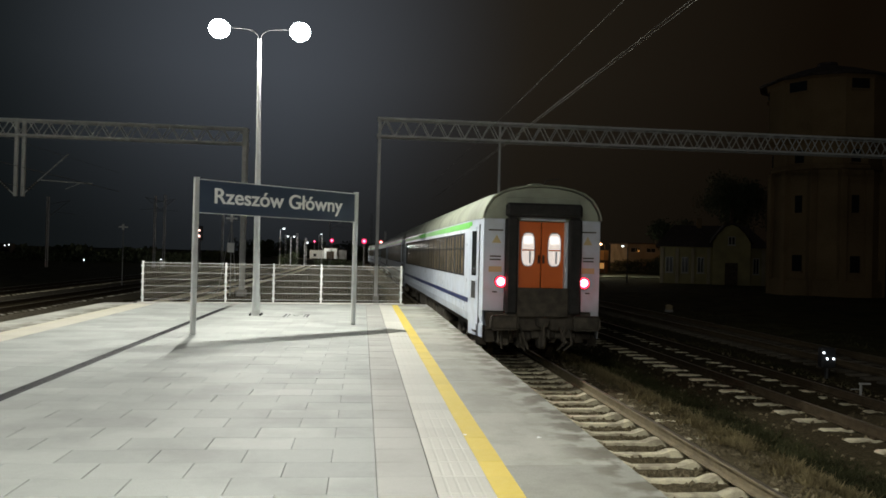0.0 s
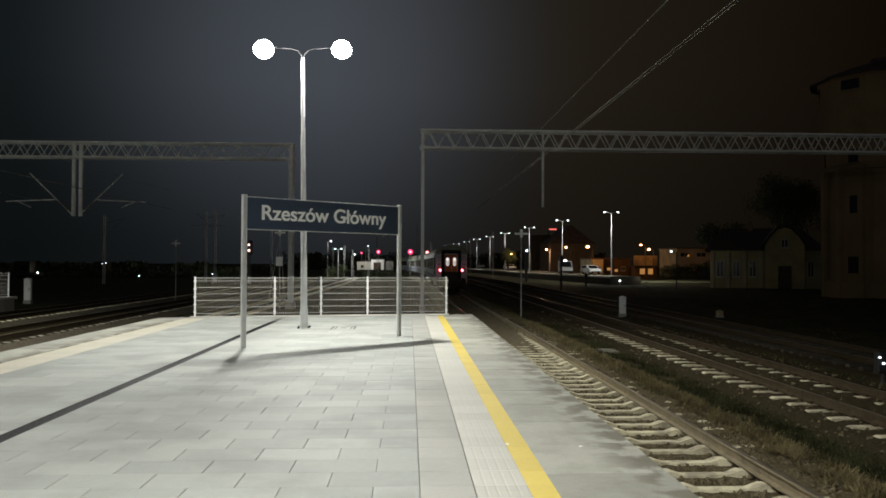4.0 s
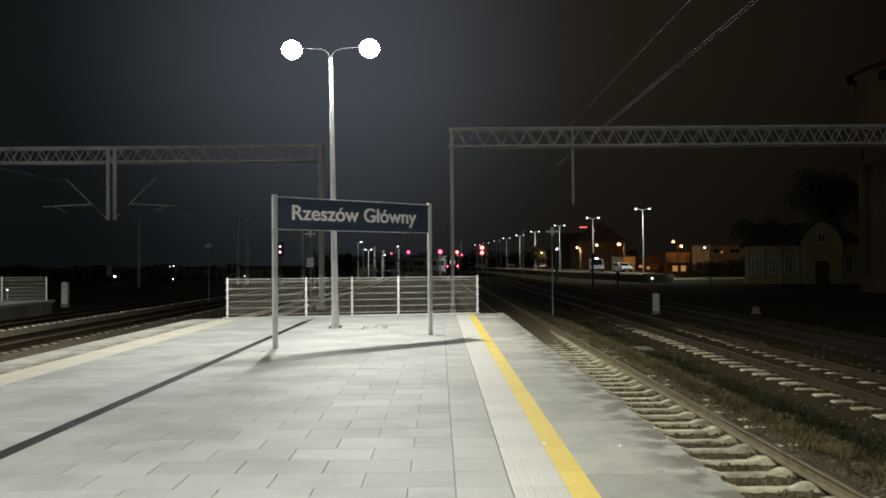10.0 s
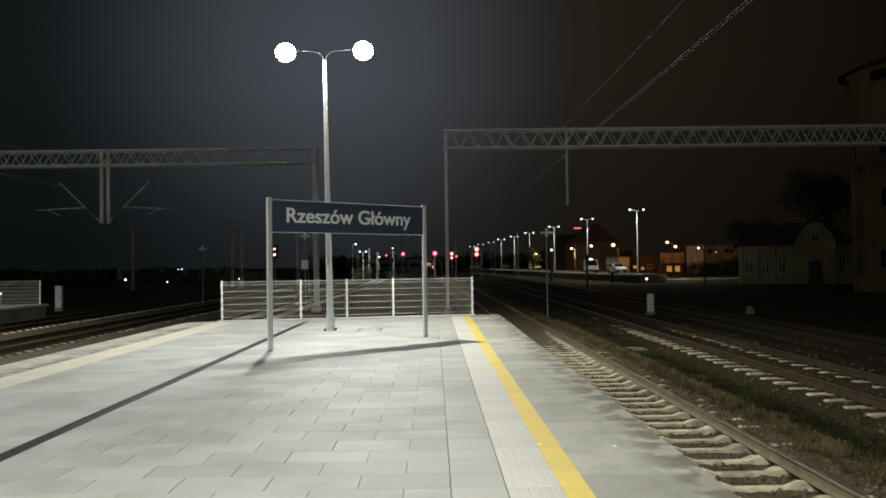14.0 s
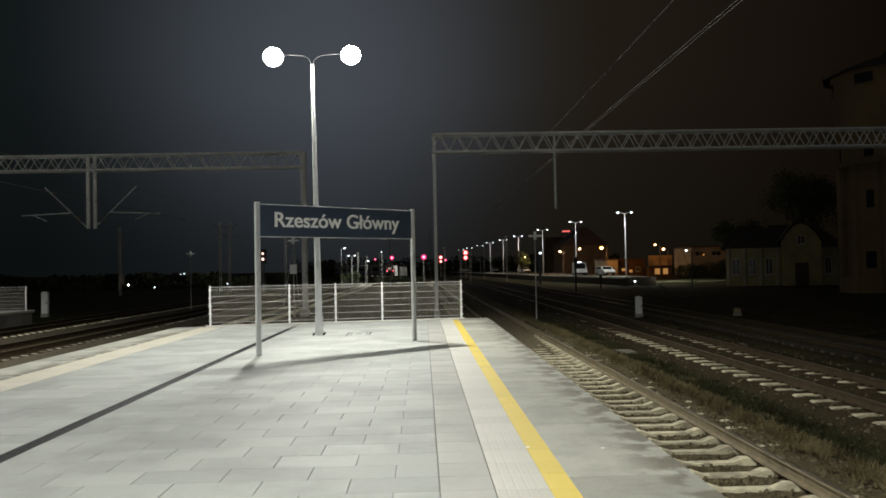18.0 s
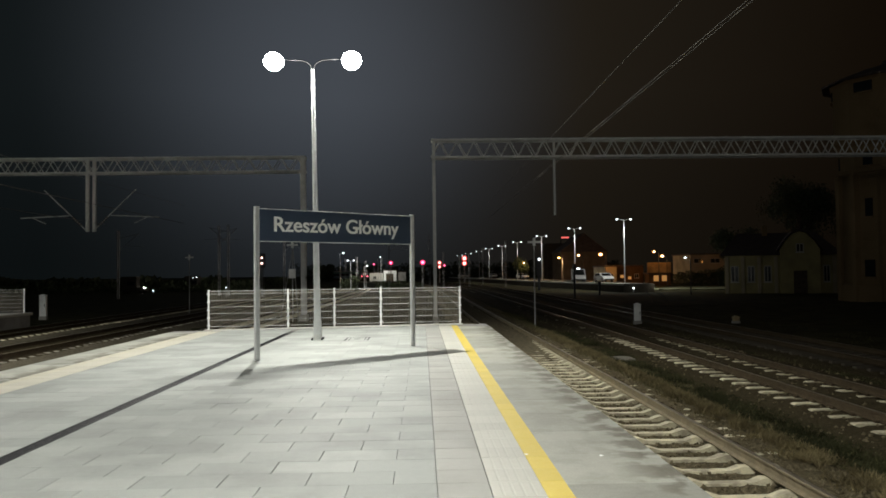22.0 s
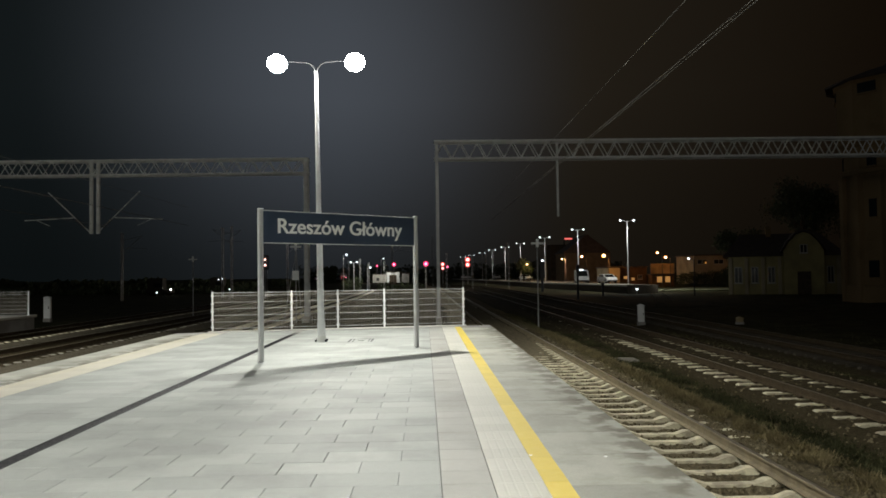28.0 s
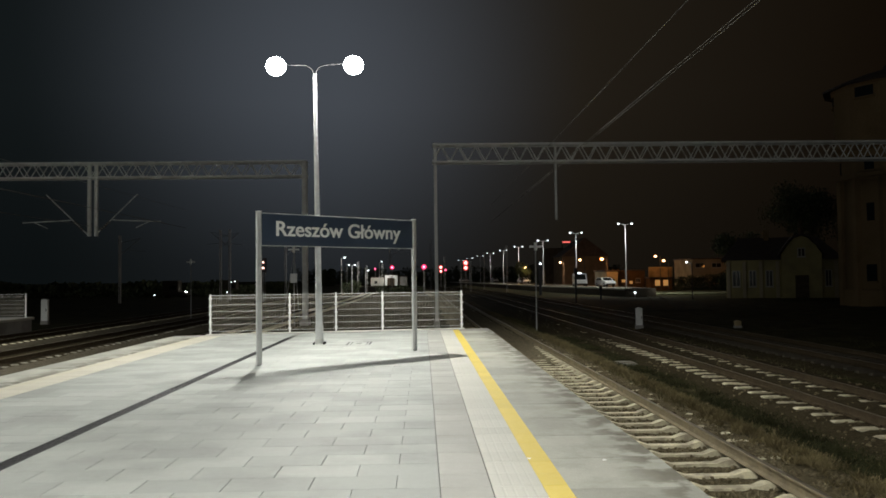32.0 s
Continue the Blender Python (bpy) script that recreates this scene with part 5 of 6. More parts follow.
point_lamp(34.2, 189.0, 4.8, 4000, (1.0, 0.58, 0.28), 0.3)
point_lamp(45.2, 142.6, 4.6, 170, SODIUM, 0.3)
# no lamp stands here: extra orange light for the shop and garage walls
point_lamp(35.2, 146.0, 4.4, 420, SODIUM, 0.3)
point_lamp(24.1, 178.5, 3.7, 160, (1.0, 0.7, 0.25), 0.3)
wl_ = far_lamp(3.1 - GROUND - 0.1, "small white yard lamp", M_FARBOWL, 1, 0.6, 0.125, "yard lamps", M_WOODGREY)
wl_.matrix_basis = pose(30.5, 86, GROUND)
point_lamp(30.2, 86.4, 3.0, 55, LED, 0.1)
point_lamp(30.9, 99.2, 0.2, 28, LED, 0.1)

# ---- buildings ----
M_PLASTER = material("pale_plaster", (0.42, 0.36, 0.25), 0.9, spread=0.12, scale=0.6, fine=0.06, bump=0.2, stain=(0.2, 0.17, 0.12), stain_scale=0.4, stain_amount=0.4)
M_PLASTER2 = material("greenish_plaster", (0.40, 0.345, 0.17), 0.9, spread=0.12, scale=0.6, fine=0.06, bump=0.2, stain=(0.16, 0.15, 0.1), stain_scale=0.4, stain_amount=0.4)
M_TOWER = material("old_tower_brick", (0.30, 0.205, 0.108), 0.95, spread=0.18, scale=0.5, fine=0.12, fine_scale=12, bump=0.4, bump_scale=14, stain=(0.15, 0.105, 0.055), stain_scale=0.25, stain_amount=0.5)
M_OCHRE = material("dirty_ochre_wall", (0.12, 0.075, 0.042), 0.9, spread=0.3, scale=0.5, fine=0.1, bump=0.3, stain=(0.06, 0.045, 0.03), stain_scale=0.35, stain_amount=0.7)
M_PANEL = material("faded_ochre_board", (0.27, 0.2, 0.11), 0.8, spread=0.25, scale=0.7, fine=0.1, bump=0.1, stain=(0.11, 0.08, 0.045), stain_scale=0.6, stain_amount=0.6)
M_TILE = material("dark_roof_tiles", (0.07, 0.05, 0.045), 0.85, spread=0.3, scale=1.5, fine=0.2, bump=0.5)
M_FRAME = material("pale_window_frame", (0.5, 0.48, 0.42), 0.6, spread=0.1)
M_DARKPLASTER = material("dark_brown_plaster", (0.17, 0.125, 0.085), 0.95, spread=0.2, scale=0.6)
M_NEON = material("red_sign_tube", (1.0, 0.16, 0.14), emit=1.3)
M_AMBER = material("amber_lit_panel", (1.0, 0.58, 0.2), emit=0.24)
M_LEAF = material("dark_foliage", (0.055, 0.07, 0.032), 0.8, spread=0.5, scale=1.2)
M_BARK = material("tree_bark", (0.09, 0.07, 0.05), 0.95, spread=0.3, scale=3, bump=0.5)


def window_unit(parent, x, y, z, w, h):
    """A window in a wall that faces -y: reveal frame, dark pane, sill and bars."""
    bm = bmesh.new()
    for x0, x1, z0, z1 in ((x - w / 2, x - w / 2 + 0.08, z, z + h), (x + w / 2 - 0.08, x + w / 2, z, z + h), (x - w / 2, x + w / 2, z + h - 0.08, z + h), (x - w / 2, x + w / 2, z, z + 0.08), (x - 0.04, x + 0.04, z, z + h)):
        box(bm, x0, x1, y - 0.05, y + 0.02, z0, z1)
    win = part("window", bm, M_FRAME, parent)
    bm = bmesh.new()
    box(bm, x - w / 2 + 0.05, x + w / 2 - 0.05, y - 0.02, y + 0.01, z + 0.05, z + h - 0.05)
    part("pane", bm, M_WINDOW, win)
    bm = bmesh.new()
    box(bm, x - w / 2 - 0.08, x + w / 2 + 0.08, y - 0.12, y, z - 0.08, z)
    part("sill", bm, M_FRAME, win)
    return win


def block(name, label, x0, x1, y0, y1, h, mat, wins, roof="flat", group=""):
    root = thing(name, label, "building", group)
    z0 = GROUND - 0.1
    bm = bmesh.new()
    box(bm, x0, x1, y0, y1, z0, GROUND + h)
    wall = part("wall", bm, mat, root)
    bm = bmesh.new()
    if roof == "flat":
        box(bm, x0 - 0.25, x1 + 0.25, y0 - 0.25, y1 + 0.25, GROUND + h, GROUND + h + 0.25, 0.04)
    else:
        ym = (x0 + x1) / 2
        extrude_poly(bm, [(x0 - 0.4, GROUND + h - 0.15), (x1 + 0.4, GROUND + h - 0.15), (ym, GROUND + h + roof)], y0 - 0.4, y1 + 0.4)
    part("roof", bm, M_TILE, root)
    for x, z, w, hh in wins:
        window_unit(root, x, y0, GROUND + z, w, hh)
    return root


# old house with its gable to the tracks
house = thing("gabled_house", "old pale green plastered house with a dark tiled roof", "house")
bm = bmesh.new()
extrude_poly(bm, [(36.0, GROUND - 0.1), (48.0, GROUND - 0.1), (48.0, 3.3), (42.0, 3.35), (36.0, 3.3)], 90, 104)
part("wall", bm, M_PLASTER2, house)
bm = bmesh.new()
extrude_poly(bm, [(42.0, GROUND), (46.2, GROUND), (46.2, 3.9), (45.6, 4.9), (44.8, 5.75), (44.1, 6.0), (43.4, 5.75), (42.6, 4.9), (42.0, 3.9)], 89.2, 92)
part("gable_bay", bm, M_PLASTER2, house)
bm = bmesh.new()
extrude_poly(bm, [(41.7, 3.8), (42.5, 4.95), (43.3, 5.85), (44.1, 6.12), (44.9, 5.85), (45.7, 4.95), (46.5, 3.8), (46.5, 4.0), (45.75, 5.1), (44.95, 6.0), (44.1, 6.3), (43.25, 6.0), (42.45, 5.1), (41.7, 4.0)], 88.9, 96)
part("gable_roof", bm, M_TILE, house)
for x in (36.25, 38.0, 39.8, 41.6, 47.7):
    bm = bmesh.new()
    box(bm, x - 0.2, x + 0.2, 89.85, 90.05, GROUND, 3.15, 0.02)
    part("pilaster", bm, M_PLASTER, house)
bm = bmesh.new()
rows = [[(35.4, 89.4, 3.3), (48.6, 89.4, 3.3)], [(37.5, 97, 6.2), (46.5, 97, 6.2)], [(35.4, 104.6, 3.3), (48.6, 104.6, 3.3)]]
loft(bm, rows)
bm.faces.new([bm.verts.new(p) for p in ((35.4, 89.4, 3.3), (37.5, 97, 6.2), (35.4, 104.6, 3.3))])
bm.faces.new([bm.verts.new(p) for p in ((48.6, 89.4, 3.3), (46.5, 97, 6.2), (48.6, 104.6, 3.3))])
part("roof", bm, M_TILE, house)
for x, z, w, h in ((37.1, 0.2, 0.9, 1.9), (38.9, 0.2, 0.8, 1.9), (40.7, 0.2, 0.8, 1.9), (46.9, 0.2, 0.7, 1.9)):
    window_unit(house, x, 90, z, w, h)
window_unit(house, 44.1, 89.2, 3.6, 0.8, 1.0)
bm = bmesh.new()
box(bm, 43.4, 44.8, 89.12, 89.25, GROUND, 1.5, 0.02)
part("door", bm, M_BARK, house, "dark wooden door")
bm = bmesh.new()
box(bm, 40.4, 41.0, 96, 96.6, 5.6, 7.1, 0.03)
part("chimney", bm, M_TOWER, house)
house.matrix_basis = Matrix.Translation((36, 90, 0)) @ pose(0, 0, 0, 0, 0, -22) @ Matrix.Translation((-36, -90, 0))

# water tower
tower = thing("water_tower", "tall old brick water tower with a wide head", "water tower")
TC = Vector((41.0, 64.6))
TZ = 1.07


def octagon(rad, z, n=12):
    return [(TC.x + rad * math.cos(math.pi / n + 2 * math.pi * i / n), TC.y + rad * math.sin(math.pi / n + 2 * math.pi * i / n), z * TZ) for i in range(n + 1)]


def drum(bm, levels, n=12, cap=False):
    rows = loft(bm, [octagon(rad, z, n) for rad, z in levels])
    if cap:
        bm.faces.new(rows[-1][:-1])
    bmesh.ops.remove_doubles(bm, verts=bm.verts, dist=0.001)


bm = bmesh.new()
drum(bm, [(4.75, GROUND - 0.2), (4.7, 0.2), (4.5, 0.35), (4.4, 9.0)])
shaft = part("shaft", bm, M_TOWER, tower)
bm = bmesh.new()
drum(bm, [(4.4, 9.0), (4.6, 9.1), (4.6, 9.4), (4.4, 9.5), (4.4, 11.2), (4.9, 11.6), (4.9, 11.9)])
part("corbel_ring", bm, M_TOWER, tower)
bm = bmesh.new()
drum(bm, [(4.85, 11.9), (4.85, 16.2), (5.1, 16.4)])
part("tank_wall", bm, M_TOWER, tower)
bm = bmesh.new()
drum(bm, [(5.7, 16.3), (5.75, 16.45), (3.0, 17.4), (0.9, 18.0), (0.8, 18.3), (0.1, 18.45)])
part("roof", bm, M_TILE, tower)
for i in range(12):
    a = math.pi / 12 + 2 * math.pi * i / 12
    bm = bmesh.new()
    px, py = TC.x + 4.45 * math.cos(a), TC.y + 4.45 * math.sin(a)
    box(bm, px - 0.3, px + 0.3, py - 0.3, py + 0.3, GROUND - 0.2, 9.0 * TZ, 0.03)
    part("pilaster", bm, M_TOWER, tower)
for i in range(12):
    a = 2 * math.pi * i / 12
    rr = 4.68
    for z, w, h, rad in ((15.3, 1.5, 0.85, 4.72), (9.6, 0.75, 1.1, 4.3), (5.6, 0.6, 1.5, 4.3), (0.9, 0.8, 1.4, 4.4)):
        if i % 2 == 0:
            continue
        z = z * TZ
        bm = bmesh.new()
        box(bm, -w / 2, w / 2, -0.08, 0.06, z, z + h)
        win = part("window", bm, M_WINDOW, tower)
        win.matrix_basis = Matrix.Translation((TC.x + rad * math.cos(a), TC.y + rad * math.sin(a), 0)) @ pose(0, 0, 0, 0, 0, math.degrees(a) + 90)
        bm = bmesh.new()
        box(bm, -w / 2 - 0.1, w / 2 + 0.1, -0.16, 0.04, z - 0.12, z)
        part("sill", bm, M_TOWER, win)

# low town buildings behind the far platform
block("shop_building", "low shop building lit orange by street lamps", 36.1, 38.4, 150, 160, 3.7, M_PLASTER, ((37.2, 1.0, 1.2, 1.3),))
b9 = block("garage_row", "long low ochre garage wall behind the platform", 38.55, 44.3, 152, 160, 3.75, M_OCHRE, ((42.9, 1.4, 0.9, 0.9),))
for x, z, w in ((40.0, 1.5, 0.35), (41.5, 1.2, 0.3)):
    bm = bmesh.new()
    box(bm, x - w, x + w, 151.9, 152.02, GROUND + z, GROUND + z + 0.55)
    part("lit_pane", bm, M_AMBER, b9, "small lit amber window")
b2 = block("billboard_hut", "small hut under a plain lit advertising panel", 43.6, 47.8, 146, 149, 2.2, M_OCHRE, ())
bm = bmesh.new()
box(bm, 43.2, 47.8, 145.6, 145.8, 1.3, 3.3, 0.03)
part("panel", bm, M_PANEL, b2, "plain ochre panel")
for x in (45.0, 46.6):
    bm = bmesh.new()
    box(bm, x - 0.5, x + 0.5, 145.9, 145.98, -0.3, 0.8)
    part("shop_window", bm, M_AMBER, b2, "lit amber window")
block("apartment_building", "distant apartment block with rows of dark windows", 60.2, 78, 170, 182, 6.3, M_PLASTER,
      [(62.05 + i * 3.71, z, 2.2, 1.05) for i in range(4) for z in (1.2, 4.4)])
point_lamp(65.5, 163.0, 3.6, 42, SODIUM, 0.3)
block("town_house", "dark distant gabled house", 42, 56, 230, 245, 9.0, M_DARKPLASTER, (), 5.5)
bm = bmesh.new()
box(bm, 53.3, 56.1, 290, 290.3, 14.55, 15.05)
neon = thing("roof_sign", "small red lit sign above a distant roof", "sign")
part("lit_bar", bm, M_NEON, neon)
for x in (53.2, 56.0):
    bm = bmesh.new()
    box(bm, x - 0.1, x + 0.1, 290.3, 291.4, 12.2, 14.6)
    part("bracket", bm, M_DARK, neon)
block("tall_building", "dark distant building under a red roof sign", 48, 62, 291, 300, 13.5, M_DARKPLASTER, ())
block("depot_building", "white depot building beyond the tracks", -19.3, -14.3, 285, 293, 3.3, M_FRAME, ((-17.4, 0.9, 1.2, 1.2),))
block("depot_annex", "plain grey annex beside the depot portal", -9.25, -5.9, 286, 293, 3.5, M_CONC, ())
b7 = block("depot_portal", "small white depot portal with a wide dark doorway", -14.1, -9.4, 285, 293, 4.1, M_CABINET, ())
bm = bmesh.new()
box(bm, -13.2, -10.5, 284.9, 285.05, GROUND, 1.9)
part("door", bm, M_BARK, b7, "dark doorway")
# light without a fixture, added to brighten the depot front
point_lamp(-14.5, 279.0, 4.6, 1600, LED, 0.2)

# lamps and masts in the yard
for x, y, z, n in ((-14.4, 140, 5.6, 1), (-10.9, 200, 6.1, 1), (-13.4, 150, 4.4, 2), (-11.4, 158, 3.4, 1)):
    l = far_lamp(z - GROUND - 0.1, "yard lamp post with a white light", M_FARBOWL, n, 0.6, 0.17 if n == 1 else 0.14, "yard lamps")
    l.matrix_basis = pose(x - 0.4, y, GROUND) @ pose(0, 0, 0, 0, 0, 180 if n == 1 else 0)
# light set apart from the lamp heads, added to brighten the masts
point_lamp(-10.2, 143, 6.5, 3600, LED, 0.2)


def mast(x, y, h, label="grey steel catenary mast beside the tracks", arm=0):
    root = thing("catenary_mast", label, "mast", "catenary masts", at=pose(x, y, GROUND))
    bm = bmesh.new()
    box(bm, -0.14, -0.09, -0.14, 0.14, -0.2, h)
    box(bm, 0.09, 0.14, -0.14, 0.14, -0.2, h)
    for i in range(int(h / 0.8)):
        box(bm, -0.1, 0.1, -0.12, 0.12, 0.4 + i * 0.8, 0.46 + i * 0.8)
    part("pole", bm, M_WOODPOST, root)
    if arm:
        bm = bmesh.new()
        tube(bm, (0, 0, h - 2.6), (arm * 2.6, 0, h - 0.4), 0.035, n=6)
        tube(bm, (0, 0, h - 1.0), (arm * 2.6, 0, h - 0.4), 0.03, n=6)
        tube(bm, (arm * 0.9, 0, h - 1.9), (arm * 3.2, 0, h - 2.1), 0.025, n=6)
        part("cantilever_arm", bm, M_WOODPOST, root)


for x, y, h, a in ((-28.8, 110, 10.0, 1), (-27.0, 108, 10.0, -1), (-39.1, 100, 8.8, 1), (-12.6, 150, 6.2, 0), (-10.9, 150, 5.4, 0), (-8.0, 152, 5.8, 0), (4.3, 150, 7.0, 0), (7.5, 150, 6.1, 0), (9.5, 152, 6.1, 0), (-15.8, 160, 6.0, 0), (-21, 118, 9, 1), (-5.5, 130, 9, 1), (1.3, 122, 9.0, 0), (16.5, 150, 9.0, 0), (15.2, 190, 9.0, 0)):
    mast(x, y, h, arm=a)
# unlit dark posts before the far platform
for x, y, h in ((16.05, 80, 3.7), (21.0, 90, 1.7)):
    root = thing("dark_post", "unlit dark steel post beside the far tracks", "post", "dark posts", at=pose(x, y, GROUND))
    bm = bmesh.new()
    box(bm, -0.1, 0.1, -0.1, 0.1, -0.2, h, 0.02)
    part("shaft", bm, M_SIGNAL, root)
    bm = bmesh.new()
    box(bm, -0.17, 0.17, -0.13, 0.13, h - 0.7, h - 0.1, 0.03)
    part("board", bm, M_SIGNAL, root)
root = thing("signal_post", "dark signal post with a small white light", "signal", at=pose(18.15, 118, GROUND))
bm = bmesh.new()
box(bm, -0.2, 0.2, 0.0, 0.16, -0.2, 4.6, 0.03)
box(bm, -0.42, 0.42, -0.04, 0.12, 2.2, 5.2, 0.06)
post = part("signal_board", bm, M_SIGNAL, root)
bm = bmesh.new()
ball(bm, (0.05, -0.1, 4.8), 0.17, 0.9, 10, 7)
part("signal_light", bm, M_FARBOWL, post, "small white light")
# small lights far off on the other side
for x, y, z, s in ((-43.3, 125, -0.53, 0.11), (-25.4, 45.2, 0.3, 0.055), (-43.0, 170, -0.4, 0.16), (-25.32, 100, 0.18, 0.075)):
    root = thing("yard_light", "tiny bluish white light far across the yard", "lamp", "far lights", at=pose(x, y, GROUND))
    bm = bmesh.new()
    ball(bm, (0, 0, z - GROUND), s, 0.9, 8, 6)
    part("lit_bowl", bm, M_FARBOWL, root)
    bm = bmesh.new()
    tube(bm, (0, 0.02, -0.1), (0, 0.02, max(0.1, z - GROUND - s * 0.6)), 0.04, n=6)
    part("post", bm, M_WOODPOST, root)
    if y > 140:
        point_lamp(x, y - 1.0, z + 1.2, 110, (0.8, 0.9, 1.0), 0.1)

# ---- trees ----


def tree(x, y, h, rad, leaves, seed, label):
    r = random.Random(seed)
    root = thing("tree", label, "tree", "trees", at=pose(x, y, GROUND - 0.1))
    bm = bmesh.new()
    tube(bm, (0, 0, 0), (0.1, 0, h * 0.45), h * 0.035, h * 0.022, n=8)
    tips = []
    for i in range(7):
        a = r.uniform(0, 6.28)
        tip = Vector((math.cos(a) * rad * r.uniform(0.3, 0.75), math.sin(a) * rad * r.uniform(0.3, 0.75), h * r.uniform(0.55, 0.92)))
        tube(bm, (0.1, 0, h * r.uniform(0.25, 0.45)), tip, h * 0.014, h * 0.004, n=6)
        tips.append(tip)
    part("trunk", bm, M_BARK, root)
    vs, fs = [], []
    clumps = [(t + Vector((r.uniform(-1, 1), r.uniform(-1, 1), r.uniform(-1, 1))) * rad * 0.35, rad * r.uniform(0.22, 0.42)) for t in tips for i in range(5)]
    for i in range(leaves):
        c, s = clumps[i % len(clumps)]
        d = Vector((r.gauss(0, 1), r.gauss(0, 1), r.gauss(0, 0.8)))
        p = c + d.normalized() * s * r.random() ** 0.5
        l = r.uniform(0.09, 0.22)
        q = Euler((r.uniform(0, 6), r.uniform(0, 6), r.uniform(0, 6))).to_matrix()
        b = len(vs)
        vs += [p + q @ Vector(v) * l for v in ((-1, 0, 0), (0, -0.5, 0.1), (1, 0, 0), (0, 0.5, 0.1))]
        fs.append((b, b + 1, b + 2, b + 3))
    raw("crown", vs, fs, M_LEAF, root)


tree(55.6, 112, 16.2, 7.0, 15000, 3, "large dark tree behind the old house")
tree(45.0, 108, 8.6, 3.2, 3000, 4, "dark leafy tree behind the old house")
tree(49, 112, 8.0, 3.5, 3000, 8, "dark tree at the edge of the yard")
tree(23.5, 182, 6.5, 2.4, 2000, 6, "small tree lit from beside by a street lamp")
# hedge beside the yard and woods far across the tracks
r = random.Random(33)


def brush(name, label, spots, leaf=0.25, per=70):
    vs, fs = [], []
    for x, y, h, w in spots:
        for i in range(per):
            p = Vector((x + r.gauss(0, w * 0.45), y + r.gauss(0, w * 0.45), GROUND + h * r.random() ** 0.8))
            l = leaf * r.uniform(0.5, 1.4)
            q = Euler((r.uniform(0, 6), r.uniform(0, 6), r.uniform(0, 6))).to_matrix()
            b = len(vs)
            vs += [p + q @ Vector(v) * l for v in ((-1, 0, 0), (0, -0.6, 0.1), (1, 0, 0), (0, 0.6, 0.1))]
            fs.append((b, b + 1, b + 2, b + 3))
    tagged(raw(name, vs, fs, M_LEAF), label, "bushes", kind="stuff")


brush("hedge", "dark overgrown hedge beside the gravel yard", [(50 + i * 0.55, 126 + r.uniform(-1, 1), r.uniform(2.2, 3.6), 1.2) for i in range(28)], 0.22, 120)
brush("shrubs", "dark shrubs before a lit apartment block", [(46.8 + i * 0.45, 140 + r.uniform(-1, 1), r.uniform(1.9, 2.9), 1.0) for i in range(24)], 0.12, 260)
brush("far_woods", "dark far woods beyond the railway yard", [(-130 + i * 0.85 + r.uniform(-1, 1), 150 + r.uniform(0, 60), r.uniform(1.2, 2.3) * (0.6 + 0.5 * (1 + noise.noise(Vector((i * 0.07, 0, 4))))), 3.0) for i in range(112)], 0.6, 110)
brush("trackside_bushes", "dark bushes beside the curving tracks", [(-43.0 + i * 0.5, 330 + r.uniform(-1.5, 1.5), r.uniform(5.0, 7.5), 0.9) for i in range(10)], 0.4, 260)
brush("distant_trees", "low dark line of distant trees on the horizon", [(-70 + i * 2.1 + r.uniform(-1, 1), 430 + r.uniform(0, 40), r.uniform(5.0, 10.0), 3.2) for i in range(90)], 0.8, 90)
brush("lit_bushes", "pale green bushes under a yard lamp", [(-15.6 + i * 0.5, 150 + r.uniform(-1.0, 1.5), r.uniform(1.4, 2.7), 0.6) for i in range(7)] + [(-9.0 + i * 1.1, 158 + r.uniform(-2, 2), r.uniform(0.8, 1.6), 0.7) for i in range(9)], 0.14, 150)
brush("scrub", "low dark scrub on the far side of the yard", [(r.uniform(-90, -30), r.uniform(136, 150), r.uniform(0.6, 1.6), 1.6) for i in range(90)], 0.25, 60)

# ---- parked vehicles ----
M_CARWHITE = material("white_car_paint", (0.7, 0.71, 0.72), 0.25, spread=0.04, scale=2)


